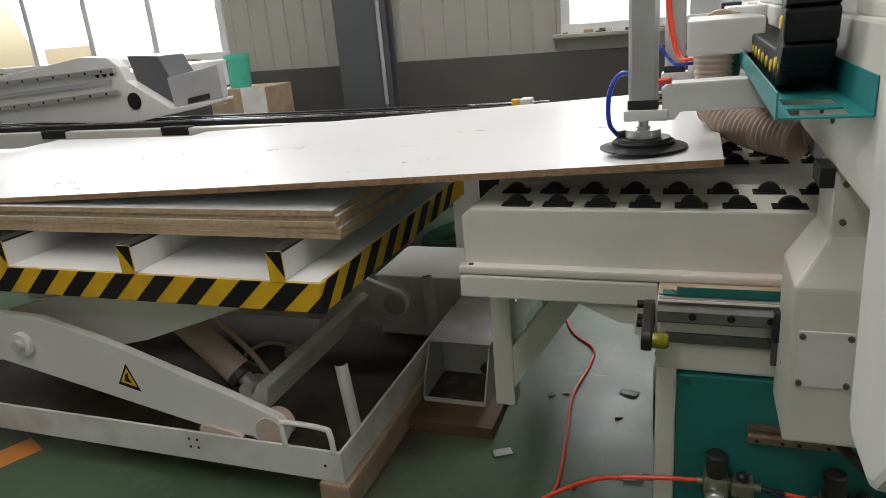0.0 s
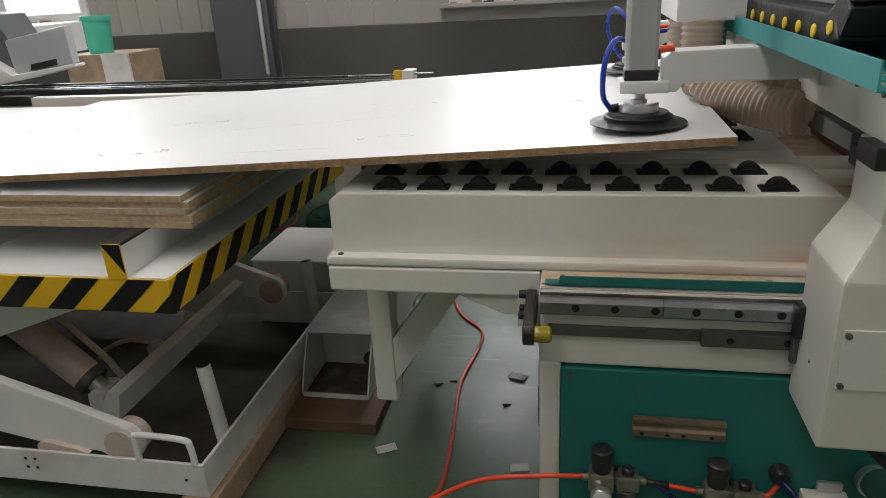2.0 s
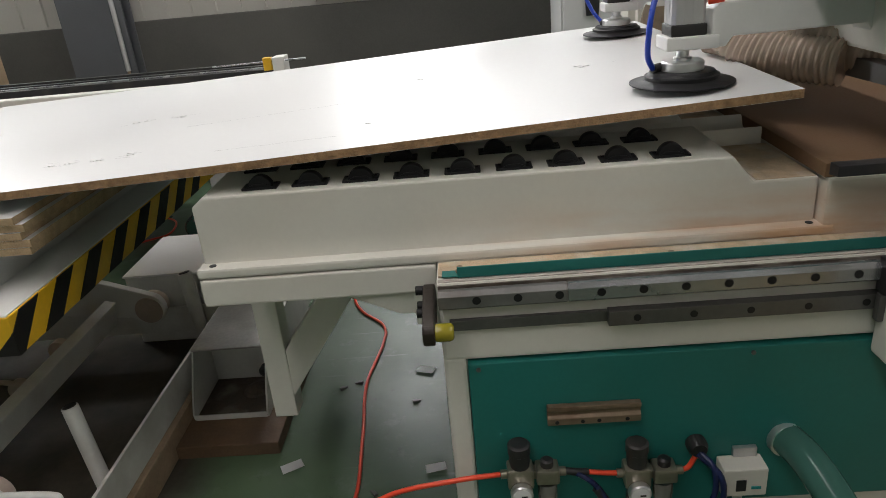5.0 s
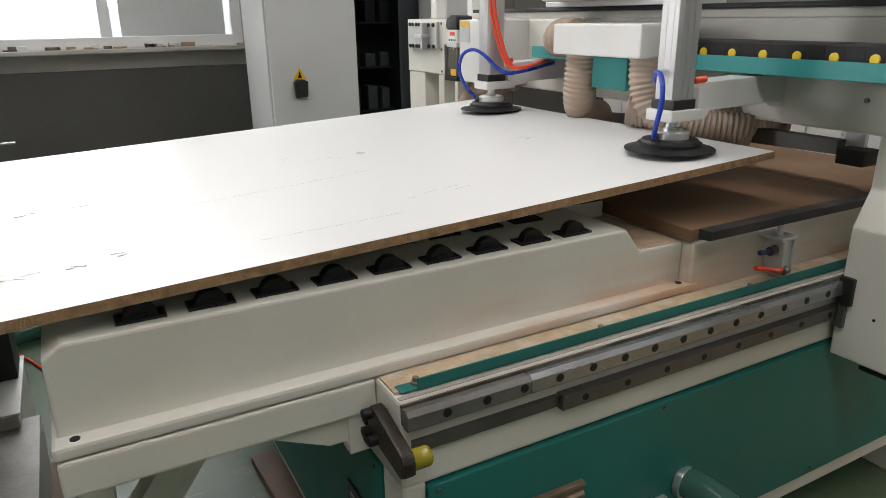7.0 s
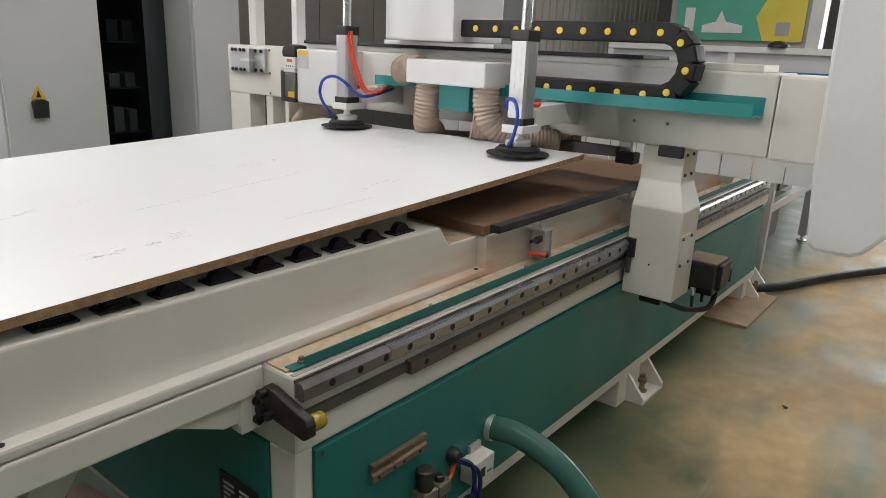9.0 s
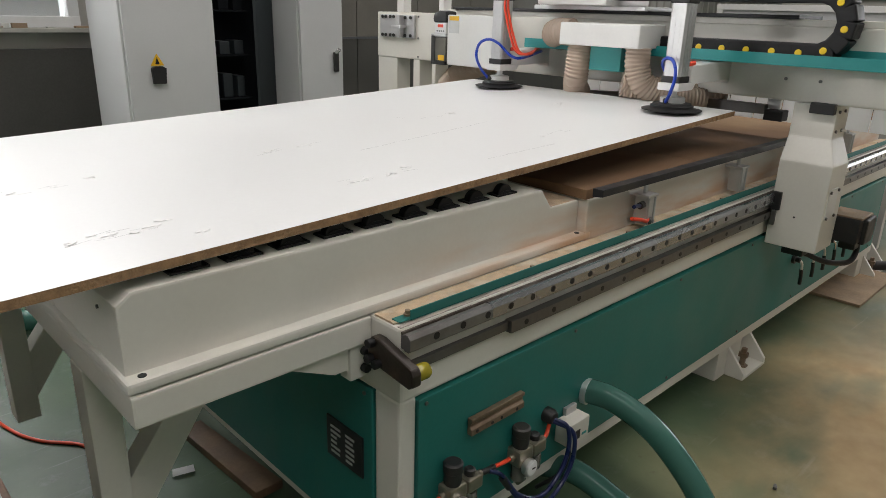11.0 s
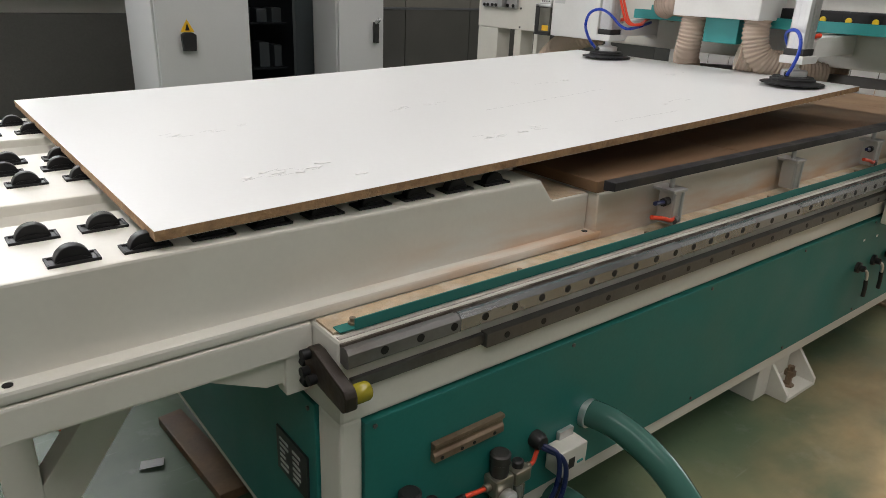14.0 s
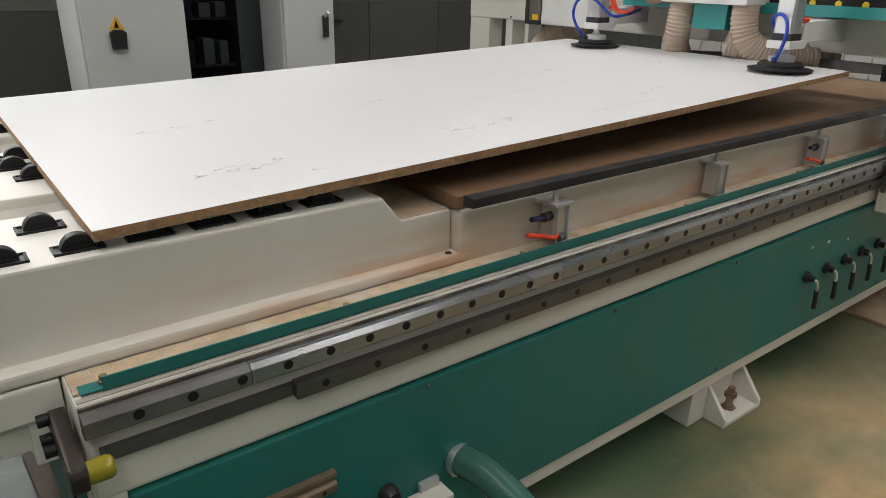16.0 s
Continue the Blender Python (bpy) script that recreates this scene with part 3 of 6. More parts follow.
# ---- router base ----
def machine_base():
    m = thing("nesting_router", "cream and teal nesting router body, dusty with sawdust", "machine")
    L = 3.55
    bm = cuboid(0, L, -0.085, 1.37, 0.605, 0.782, 0.008)
    cuboid(0, 0.048, -0.085, 0.0, 0.15, 0.61, 0.008, bm)
    cuboid(0.048, L, -0.080, 0.03, 0.15, 0.203, 0.004, bm)
    cuboid(L - 0.06, L, -0.075, 1.37, 0.15, 0.61, 0.006, bm)
    cuboid(0.0, 0.05, 0.0, 1.37, 0.125, 0.15, 0.004, bm)
    part("frame", bm, CREAM, m)
    part("front_panel", cuboid(0.049, L - 0.065, -0.092, -0.065, 0.204, 0.598, 0.003), TEAL, m, "teal sheet-metal front panel")
    part("side_panel", cuboid(-0.004, 0.03, 0.004, 1.37, 0.151, 0.604, 0.003), TEAL, m, "teal sheet-metal end panel")
    repeat("panel_screw", screw("-y", 0.005, 0.004), RACK, m, [(x, -0.092, z) for x in (0.07, 0.62, 1.2, 1.75, 2.3, 2.9, 3.4) for z in (0.585, 0.222)])
    repeat("panel_screw", screw("-x", 0.005, 0.004), RACK, m, [(-0.004, y, z) for y, z in ((0.03, 0.585), (0.6, 0.585), (0.03, 0.17), (1.3, 0.585))])
    part("ledge", cuboid(0.004, L, -0.060, 0.004, 0.782, 0.787, 0.001), DUST, m, "ledge covered with sawdust")
    bm = cuboid(0.043, L, -0.070, -0.0665, 0.7845, 0.807, 0.0008)
    cuboid(0.012, L, -0.070, -0.044, 0.787, 0.7895, 0.0008, bm)
    part("dust_film", cuboid(0.004, L - 0.004, -0.0815, -0.0705, 0.7815, 0.7832, 0.0005), DUSTFILM, m, "grey dust on the beam's edge")
    part("edge_strip", bm, TEAL, m, "teal angle strip")
    repeat("strip_bolt", lathe([(0.009, 0), (0.009, 0.004), (0.006, 0.005), (0.006, 0.012)], "z", (0, 0, 0), 10), RUSTY, m, [(x, -0.053, 0.7895) for x in (0.048, 0.46, 0.9, 1.5, 2.1, 2.7, 3.3)])
    # upper linear rail in two lengths, lower rack
    for a, b, finish in ((0.003, 0.2505, DULLSTEEL), (0.252, L - 0.08, STEEL)):
        prof = [(-0.084, 0.739), (-0.084, 0.771), (-0.093, 0.771), (-0.096, 0.774), (-0.1055, 0.774), (-0.113, 0.7648), (-0.113, 0.7405), (-0.1085, 0.736), (-0.096, 0.736), (-0.093, 0.739)]
        part("guide_rail", prism(prof, "x", a, b, 0.0006), finish, m, "ground steel guide rail")
    # dark strip that paints the shadow line of the rail's upper waist
    part("rail_shade", cuboid(0.003, L - 0.08, -0.0885, -0.083, 0.771, 0.7765, 0), GRIMESHADE, m)
    repeat("rail_hole", lathe([(0.0085, -0.0015), (0.0085, 0.003)], "y", (0, 0, 0), 12), BLACK, m, [(0.077 + 0.0792 * k, -0.1125, 0.7545) for k in range(43)])
    part("rack_spacer", cuboid(0.02, 0.33, -0.096, -0.084, 0.680, 0.703, 0.002), RACK, m)
    part("rack", cuboid(0.33, L - 0.1, -0.106, -0.084, 0.674, 0.706, 0.002), RACK, m, "oiled steel rack")
    repeat("rack_hole", lathe([(0.0075, -0.0012), (0.0075, 0.002)], "y", (0, 0, 0), 10), BLACK, m, [(0.385 + 0.108 * k, -0.106, 0.690) for k in range(28)])
    # feet
    for x in (1.9, 3.63):
        bm = cuboid(x - 0.11, x + 0.11, -0.135, 0.06, 0.0, 0.014, 0.002)
        for s in (-0.11, 0.094):
            prism([(-0.135, 0.012), (-0.135, 0.03), (-0.03, 0.16), (0.06, 0.16), (0.06, 0.012)], "x", x + s, x + s + 0.016, 0.002, bm)
        cuboid(x - 0.11, x + 0.11, -0.03, 0.06, 0.014, 0.16, 0.002, bm)
        cuboid(x - 0.20, x - 0.111, -0.06, 0.06, 0.0, 0.15, 0.004, bm)
        foot = part("foot", bm, CREAM, m)
        bm = lathe([(0.024, 0.014), (0.024, 0.02), (0.012, 0.021), (0.012, 0.055), (0.02, 0.056), (0.02, 0.076), (0.012, 0.077), (0.012, 0.095)], "z", (x - 0.005, -0.085, 0), 6, None, True)
        part("anchor_bolt", bm, RUSTY, foot)
    # nameplate on the end panel: lettering as bars
    pl = part("nameplate", cuboid(-0.009, -0.004, 0.036, 0.178, 0.352, 0.463, 0.001), PLATE, m, "black nameplate with pale lettering")
    bm = bmesh.new()
    rnd = random.Random(2)
    for c in range(2):
        for r in range(6):
            y = 0.16 - c * 0.06
            cuboid(-0.0105, -0.009, y - rnd.uniform(0.022, 0.04), y, 0.437 - r * 0.014, 0.443 - r * 0.014, 0, bm)
    tagged(part("lettering", bm, BAR, pl), kind="stuff")
    # end stop with rubber bumper
    prof = [(-0.014, 0.742), (-0.028, 0.756), (-0.050, 0.756), (-0.152, 0.727), (-0.160, 0.715), (-0.160, 0.690), (-0.146, 0.680), (-0.03, 0.694), (-0.014, 0.705)]
    st = part("end_stop", prism(prof, "x", -0.030, -0.006, 0.005), STOPBROWN, m, "worn black-brown steel end stop")
    part("bumper", lathe([(0.017, -0.006), (0.018, 0.002), (0.018, 0.022), (0.016, 0.027), (0.012, 0.030)], "x", (0, -0.138, 0.704), 18), BUMPER, st, "yellow rubber bumper")
    repeat("stop_bolt", screw("-x", 0.010, 0.016), BLACK, st, [(-0.03, y, z) for y, z in ((-0.034, 0.745), (-0.03, 0.708), (-0.055, 0.704))])
    # bracket that carries the infeed table
    bm = prism([(-0.22, 0.725), (0.0, 0.725), (0.0, 0.645), (-0.05, 0.645), (-0.06, 0.665), (-0.09, 0.665)], "y", 0.02, 0.05, 0.003)
    cuboid(-0.055, -0.004, 0.012, 0.05, 0.64, 0.725, 0.003, bm)
    br = part("bracket", bm, CREAM, m)
    repeat("bracket_bolt", screw("-y", 0.010, 0.016), BLACK, br, [(-0.02, 0.012, z) for z in (0.705, 0.665)])
    # machining bed
    bm = cuboid(0.775, L, 0.01, 1.33, 0.775, 0.903, 0.006)
    # the sawdust colour here also carries the shade on the bed's front
    part("bed", bm, BEAMCREAM, m)
    xs = [0.768, 1.42, 2.12, 2.83, 3.5]
    for a, b in zip(xs, xs[1:]):
        part("spoil_board", cuboid(a + 0.001, b - 0.001, 0.015, 1.32, 0.9035, 0.932, 0.002), MDF, m, "dusty fibreboard spoil board")
    part("side_fence", prism([(-0.042, 0.9225), (-0.042, 0.943), (-0.008, 0.943), (-0.008, 0.918)], "x", 0.764, 3.0, 0.002), DARKGREY, m, "black plastic side fence bar")
    for x in (1.02, 1.66, 2.25, 2.85):
        bm = cuboid(x - 0.022, x + 0.022, -0.05, -0.006, 0.800, 0.885, 0.004)
        cuboid(x - 0.03, x + 0.03, -0.056, 0.012, 0.885, 0.893, 0.002, bm)
        lathe([(0.007, 0.893), (0.007, 0.918)], "z", (x, -0.026, 0), 10, bm)
        for dx in (-0.017, 0.017):
            rod((x + dx, -0.052, 0.802), (x + dx, -0.052, 0.884), 0.004, 8, bm)
        cy = part("clamp_cylinder", bm, ALU, m, "small aluminium air cylinder")
        if x < 1.5 or 2.0 < x < 2.5:
            part("fitting", rod((x - 0.022, -0.035, 0.862), (x - 0.052, -0.042, 0.864), 0.011, 10), PLASTIC, cy)
            part("fitting", rod((x - 0.05, -0.041, 0.864), (x - 0.095, -0.048, 0.870), 0.006, 10), NAVY, cy)
            part("air_tube", tube([(x - 0.01, -0.052, 0.818), (x - 0.03, -0.056, 0.816), (x - 0.06, -0.056, 0.826), (x - 0.105, -0.05, 0.836)], 0.0058, 8), RED, cy, "red air tube")
            part("nozzle", rod((x + 0.005, -0.05, 0.812), (x - 0.015, -0.056, 0.812), 0.010, 10), RACK, cy)
    # drain cocks near the far end
    for k in range(5):
        x = 2.236 + 0.140 * k
        bm = lathe([(0.021, -0.092), (0.021, -0.104), (0.012, -0.106), (0.012, -0.122), (0.008, -0.124)], "y", (x, 0, 0.416), 16)
        v = part("valve", bm, PLASTIC, m, "black ball valve")
        part("lever", tube([(x, -0.118, 0.414), (x + 0.016, -0.124, 0.404), (x + 0.026, -0.126, 0.385), (x + 0.028, -0.126, 0.362)], 0.0055, 8), CHROME, v)
        part("grip", tube([(x + 0.028, -0.126, 0.368), (x + 0.032, -0.128, 0.335), (x + 0.034, -0.128, 0.298)], 0.008, 8), PLASTIC, v)
    for x, z in ((2.236, 0.525), (2.353, 0.520), (2.51, 0.497)):
        part("valve_label", cuboid(x - 0.007, x + 0.007, -0.0935, -0.092, z - 0.004, z + 0.004, 0), PAPER, m)
    return m


machine_base()


def air_unit(x, z):
    u = thing("air_regulator", "air filter regulator with gauge and black knob on the teal panel", "air regulator", "air regulators on the panel")
    bm = cuboid(x - 0.028, x + 0.028, -0.135, -0.09, z - 0.03, z + 0.018, 0.006)
    cuboid(x + 0.033, x + 0.083, -0.135, -0.09, z - 0.022, z + 0.014, 0.006, bm)
    cuboid(x + 0.026, x + 0.036, -0.125, -0.10, z - 0.012, z + 0.008, 0.003, bm)
    cuboid(x - 0.02, x + 0.06, -0.092, -0.0815, z - 0.015, z + 0.012, 0.002, bm)
    rod((x - 0.042, -0.112, z - 0.004), (x - 0.028, -0.112, z - 0.004), 0.010, 12, bm)
    rod((x + 0.083, -0.112, z - 0.004), (x + 0.098, -0.112, z - 0.004), 0.010, 12, bm)
    body = part("body", bm, BRASS, u)
    part("knob", lathe([(0.020, z + 0.018), (0.022, z + 0.03), (0.022, z + 0.052), (0.024, z + 0.054), (0.024, z + 0.074), (0.019, z + 0.078)], "z", (x, -0.112, 0), 20), PLASTIC, u, "black ribbed knob")
    part("cap", lathe([(0.014, z + 0.014), (0.014, z + 0.028), (0.009, z + 0.032)], "z", (x + 0.058, -0.112, 0), 14), PLASTIC, u)
    g = part("gauge", lathe([(0.022, -0.136), (0.024, -0.14), (0.024, -0.152), (0.021, -0.155)], "y", (x, 0, z - 0.03), 22), CHROME, u)
    part("dial", lathe([(0.019, -0.1552), (0.019, -0.1562)], "y", (x, 0, z - 0.03), 20), PAPER, g, "white gauge dial")
    part("needle", cuboid(x - 0.001, x + 0.011, -0.1575, -0.1565, z - 0.031, z - 0.0275, 0), TAPE, g)
    for dx, s in ((0.0, 1.0), (0.058, 0.8)):
        part("bowl", lathe([(0.019, z - 0.03), (0.021, z - 0.035), (0.021, z - 0.035 - 0.045 * s), (0.012, z - 0.04 - 0.052 * s), (0.006, z - 0.045 - 0.055 * s)], "z", (x + dx, -0.112, 0), 18), BOWL, u, "smoky clear bowl")
    return u


air_unit(0.142, 0.332)
air_unit(0.390, 0.318)


def panel_fittings():
    b = thing("rail_offcut", "short brown steel rail bolted to the teal panel", "bracket")
    prof = [(-0.093, 0.445), (-0.093, 0.49), (-0.108, 0.49), (-0.108, 0.481), (-0.102, 0.475), (-0.102, 0.467), (-0.108, 0.461), (-0.108, 0.445)]
    part("rail", prism(prof, "x", 0.205, 0.398, 0.0015), RUSTY, b)
    repeat("rail_hole", lathe([(0.0045, -0.0008), (0.0045, 0.003)], "y", (0, 0, 0), 10), BLACK, b, [(x, -0.108, 0.4525) for x in (0.225, 0.278, 0.312, 0.37)])
    s = thing("pressure_switch", "small cream pressure switch box on the teal panel", "switch")
    part("case", cuboid(0.563, 0.655, -0.145, -0.095, 0.262, 0.332, 0.004), DUSTYCREAM, s)
    part("window", cuboid(0.590, 0.611, -0.147, -0.1445, 0.277, 0.306, 0.001), PLASTIC, s)
    part("tab", cuboid(0.595, 0.645, -0.105, -0.093, 0.332, 0.355, 0.002), ALU, s)
    part("maker_mark", cuboid(0.622, 0.642, -0.1465, -0.1445, 0.281, 0.288, 0), TRAYTEAL, s)
    part("gland", rod((0.605, -0.12, 0.262), (0.605, -0.12, 0.235), 0.01), ALU, s)
    part("cable", tube([(0.605, -0.12, 0.235), (0.60, -0.122, 0.2), (0.58, -0.11, 0.15), (0.56, -0.05, 0.08)], 0.006), PLASTIC, s)
    h = thing("suction_hose", "translucent green suction hose curving to the floor", "hose")
    part("hose", tube([(0.70, -0.06, 0.365), (0.722, -0.175, 0.366), (0.748, -0.295, 0.312), (0.77, -0.395, 0.216), (0.782, -0.46, 0.13), (0.79, -0.525, 0.06), (0.785, -0.66, 0.037), (0.75, -1.1, 0.037)], 0.036, 22, 12), GREENHOSE, h)
    part("collar", tube([(0.703, -0.088, 0.366), (0.706, -0.104, 0.366)], 0.0385, 20), CHROME, h, "steel hose clip")
    h = thing("suction_hose", "green suction hose lying under the router", "hose")
    part("hose", tube([(0.57, 0.2, 0.09), (0.60, -0.02, 0.13), (0.635, -0.13, 0.14), (0.67, -0.25, 0.09), (0.685, -0.37, 0.038), (0.66, -0.6, 0.036), (0.62, -1.0, 0.036)], 0.036, 22, 12), GREENHOSE, h)
    t = thing("air_tube", "orange-red air tube from the floor to the regulators", "air tube")
    part("tube", tube([(0.10, -0.112, 0.328), (0.0, -0.115, 0.320), (-0.145, -0.11, 0.286), (-0.28, -0.11, 0.20), (-0.40, -0.10, 0.08), (-0.42, -0.02, 0.012), (-0.34, 0.10, 0.0065), (-0.302, 0.20, 0.006), (-0.317, 0.476, 0.006), (-0.337, 0.74, 0.006), (-0.305, 1.0, 0.006), (-0.32, 1.15, 0.006), (-0.455, 1.35, 0.006), (-0.595, 1.91, 0.006), (-0.9, 2.5, 0.006), (-1.5, 3.0, 0.006)], 0.0058, 8), RED, t)
    t = thing("air_tube", "red air tube between the two regulators", "air tube")
    part("tube", tube([(0.285, -0.112, 0.322), (0.32, -0.113, 0.318), (0.350, -0.112, 0.314)], 0.0058, 8), RED, t)
    part("connector", tube([(0.238, -0.112, 0.328), (0.262, -0.115, 0.326), (0.288, -0.112, 0.322)], 0.008, 8), PLASTIC, t)
    t = thing("air_tube", "red air tube to the panel grommet", "air tube")
    part("tube", tube([(0.486, -0.112, 0.314), (0.50, -0.112, 0.320), (0.515, -0.108, 0.345)], 0.0058, 8), RED, t)
    part("grommet", lathe([(0.022, -0.092), (0.022, -0.11), (0.016, -0.122)], "y", (0.518, 0, 0.368), 18), PLASTIC, t)
    t = thing("blue_air_loop", "dark blue air tubes looping below the regulators", "air tube")
    part("tube", tube([(0.52, -0.118, 0.362), (0.54, -0.15, 0.345), (0.54, -0.16, 0.28), (0.505, -0.16, 0.215), (0.43, -0.16, 0.185), (0.35, -0.15, 0.225), (0.30, -0.13, 0.30), (0.262, -0.118, 0.326)], 0.0064, 8), NAVY, t)
    part("tube", tube([(0.516, -0.118, 0.358), (0.552, -0.16, 0.33), (0.552, -0.17, 0.26), (0.515, -0.17, 0.195), (0.44, -0.17, 0.165), (0.36, -0.155, 0.20), (0.318, -0.135, 0.268)], 0.0064, 8), NAVY, t)
    part("connector", tube([(0.325, -0.137, 0.255), (0.312, -0.133, 0.276), (0.302, -0.13, 0.292)], 0.0105, 8), PLASTIC, t)


panel_fittings()


# ---- infeed roller table ----
BLOCKS = [(0.04, 0.30), (0.42, 0.82), (1.0, 1.29)]
BED_TOP = 0.953


def roller_table():
    r = thing("roller_table", "cream infeed table with black ball rollers and hanging brackets", "roller table")
    bm = cuboid(-0.502, -0.002, 0.006, 1.31, 0.720, 0.781, 0.005)
    part("frame", bm, CREAM, r)
    bm = cuboid(-0.505, 0.80, 0.008, 1.315, 0.784, 0.806, 0.006)
    part("flange", bm, BEAMCREAM, r)
    repeat("flange_hole", lathe([(0.0075, 0), (0.0075, 0.0012)], "z", (0, 0, 0), 14), BLACK, r, [(x, 0.026, 0.8062) for x in (-0.473, 0.756)])
    # beams with a sloped far end, and the troughs between them
    for a, b in BLOCKS:
        prof = [(-0.496, 0.80), (-0.496, 0.932), (-0.470, BED_TOP), (0.601, BED_TOP), (0.645, 0.898), (0.772, 0.898), (0.772, 0.80)]
        part("beam", prism(prof, "y", a, b, 0.005), BEAMCREAM, r)
        part("beam_end", cuboid(0.652, 0.768, a + 0.006, b - 0.006, 0.8981, 0.8995, 0), DUST, r, "end ledge covered with sawdust")
    for (_, a), (b, _) in zip(BLOCKS, BLOCKS[1:]):
        part("trough", prism([(a - 0.004, 0.80), (a - 0.004, 0.94), (a + 0.035, 0.868), (b - 0.035, 0.868), (b + 0.004, 0.94), (b + 0.004, 0.80)], "x", -0.494, 0.76, 0.003), CREAM, r)
    part("end_screw", rod((-0.499, 0.13, 0.905), (-0.493, 0.13, 0.905), 0.004, 8), RACK, r)
    for y in (0.27, 1.02):
        bm = cuboid(-0.504, -0.441, y, y + 0.07, 0.233, 0.722, 0.004)
        prism([(-0.448, 0.352), (-0.448, 0.432), (-0.233, 0.722), (-0.148, 0.722), (-0.441, 0.297)], "y", y + 0.004, y + 0.066, 0.003, bm)
        part("leg", bm, CREAM, r, "hanging bracket leg with a diagonal brace")
    return r


table = roller_table()


def ball_roller():
    """One roller in its seat, 9 cm long, at the origin."""
    o = part("roller", bmesh.new(), BLACK)
    bm = cuboid(-0.033, 0.033, -0.013, 0.013, 0, 0.0025, 0)
    for a, b, c, d in ((-0.037, 0.037, -0.020, -0.0155), (-0.037, 0.037, 0.0155, 0.020), (-0.037, -0.0325, -0.0155, 0.0155), (0.0325, 0.037, -0.0155, 0.0155)):
        cuboid(a, b, c, d, 0, 0.005, 0.001, bm)
    prof = [(0.026 * math.cos(math.pi * k / 16), 0.0015 + 0.0255 * math.sin(math.pi * k / 16)) for k in range(17)]
    wheel = prism(prof, "y", -0.0105, 0.0105, 0.0025)
    for f in wheel.faces:
        f.smooth = abs(f.normal.y) < 0.9
    join(bm, wheel)
    for s in (-0.0145, 0.0125):
        prism([(-0.031, 0.002), (-0.012, 0.011), (0.012, 0.011), (0.031, 0.002)], "y", s, s + 0.002, 0, bm)
    bm.to_mesh(o.data)
    bm.free()
    return o


def rollers():
    first = ball_roller()
    rows = [(0.085, -0.356), (0.215, -0.388), (0.555, -0.345), (0.655, -0.370), (0.748, -0.352), (1.07, -0.36), (1.20, -0.385)]
    n = 0
    for y, x0 in rows:
        for k in range(9):
            ob = first if n == 0 else new("roller", first.data)
            ob.parent = table
            ob.location = (x0 + 0.1057 * k, y, BED_TOP - 0.0005)
            n += 1


rollers()


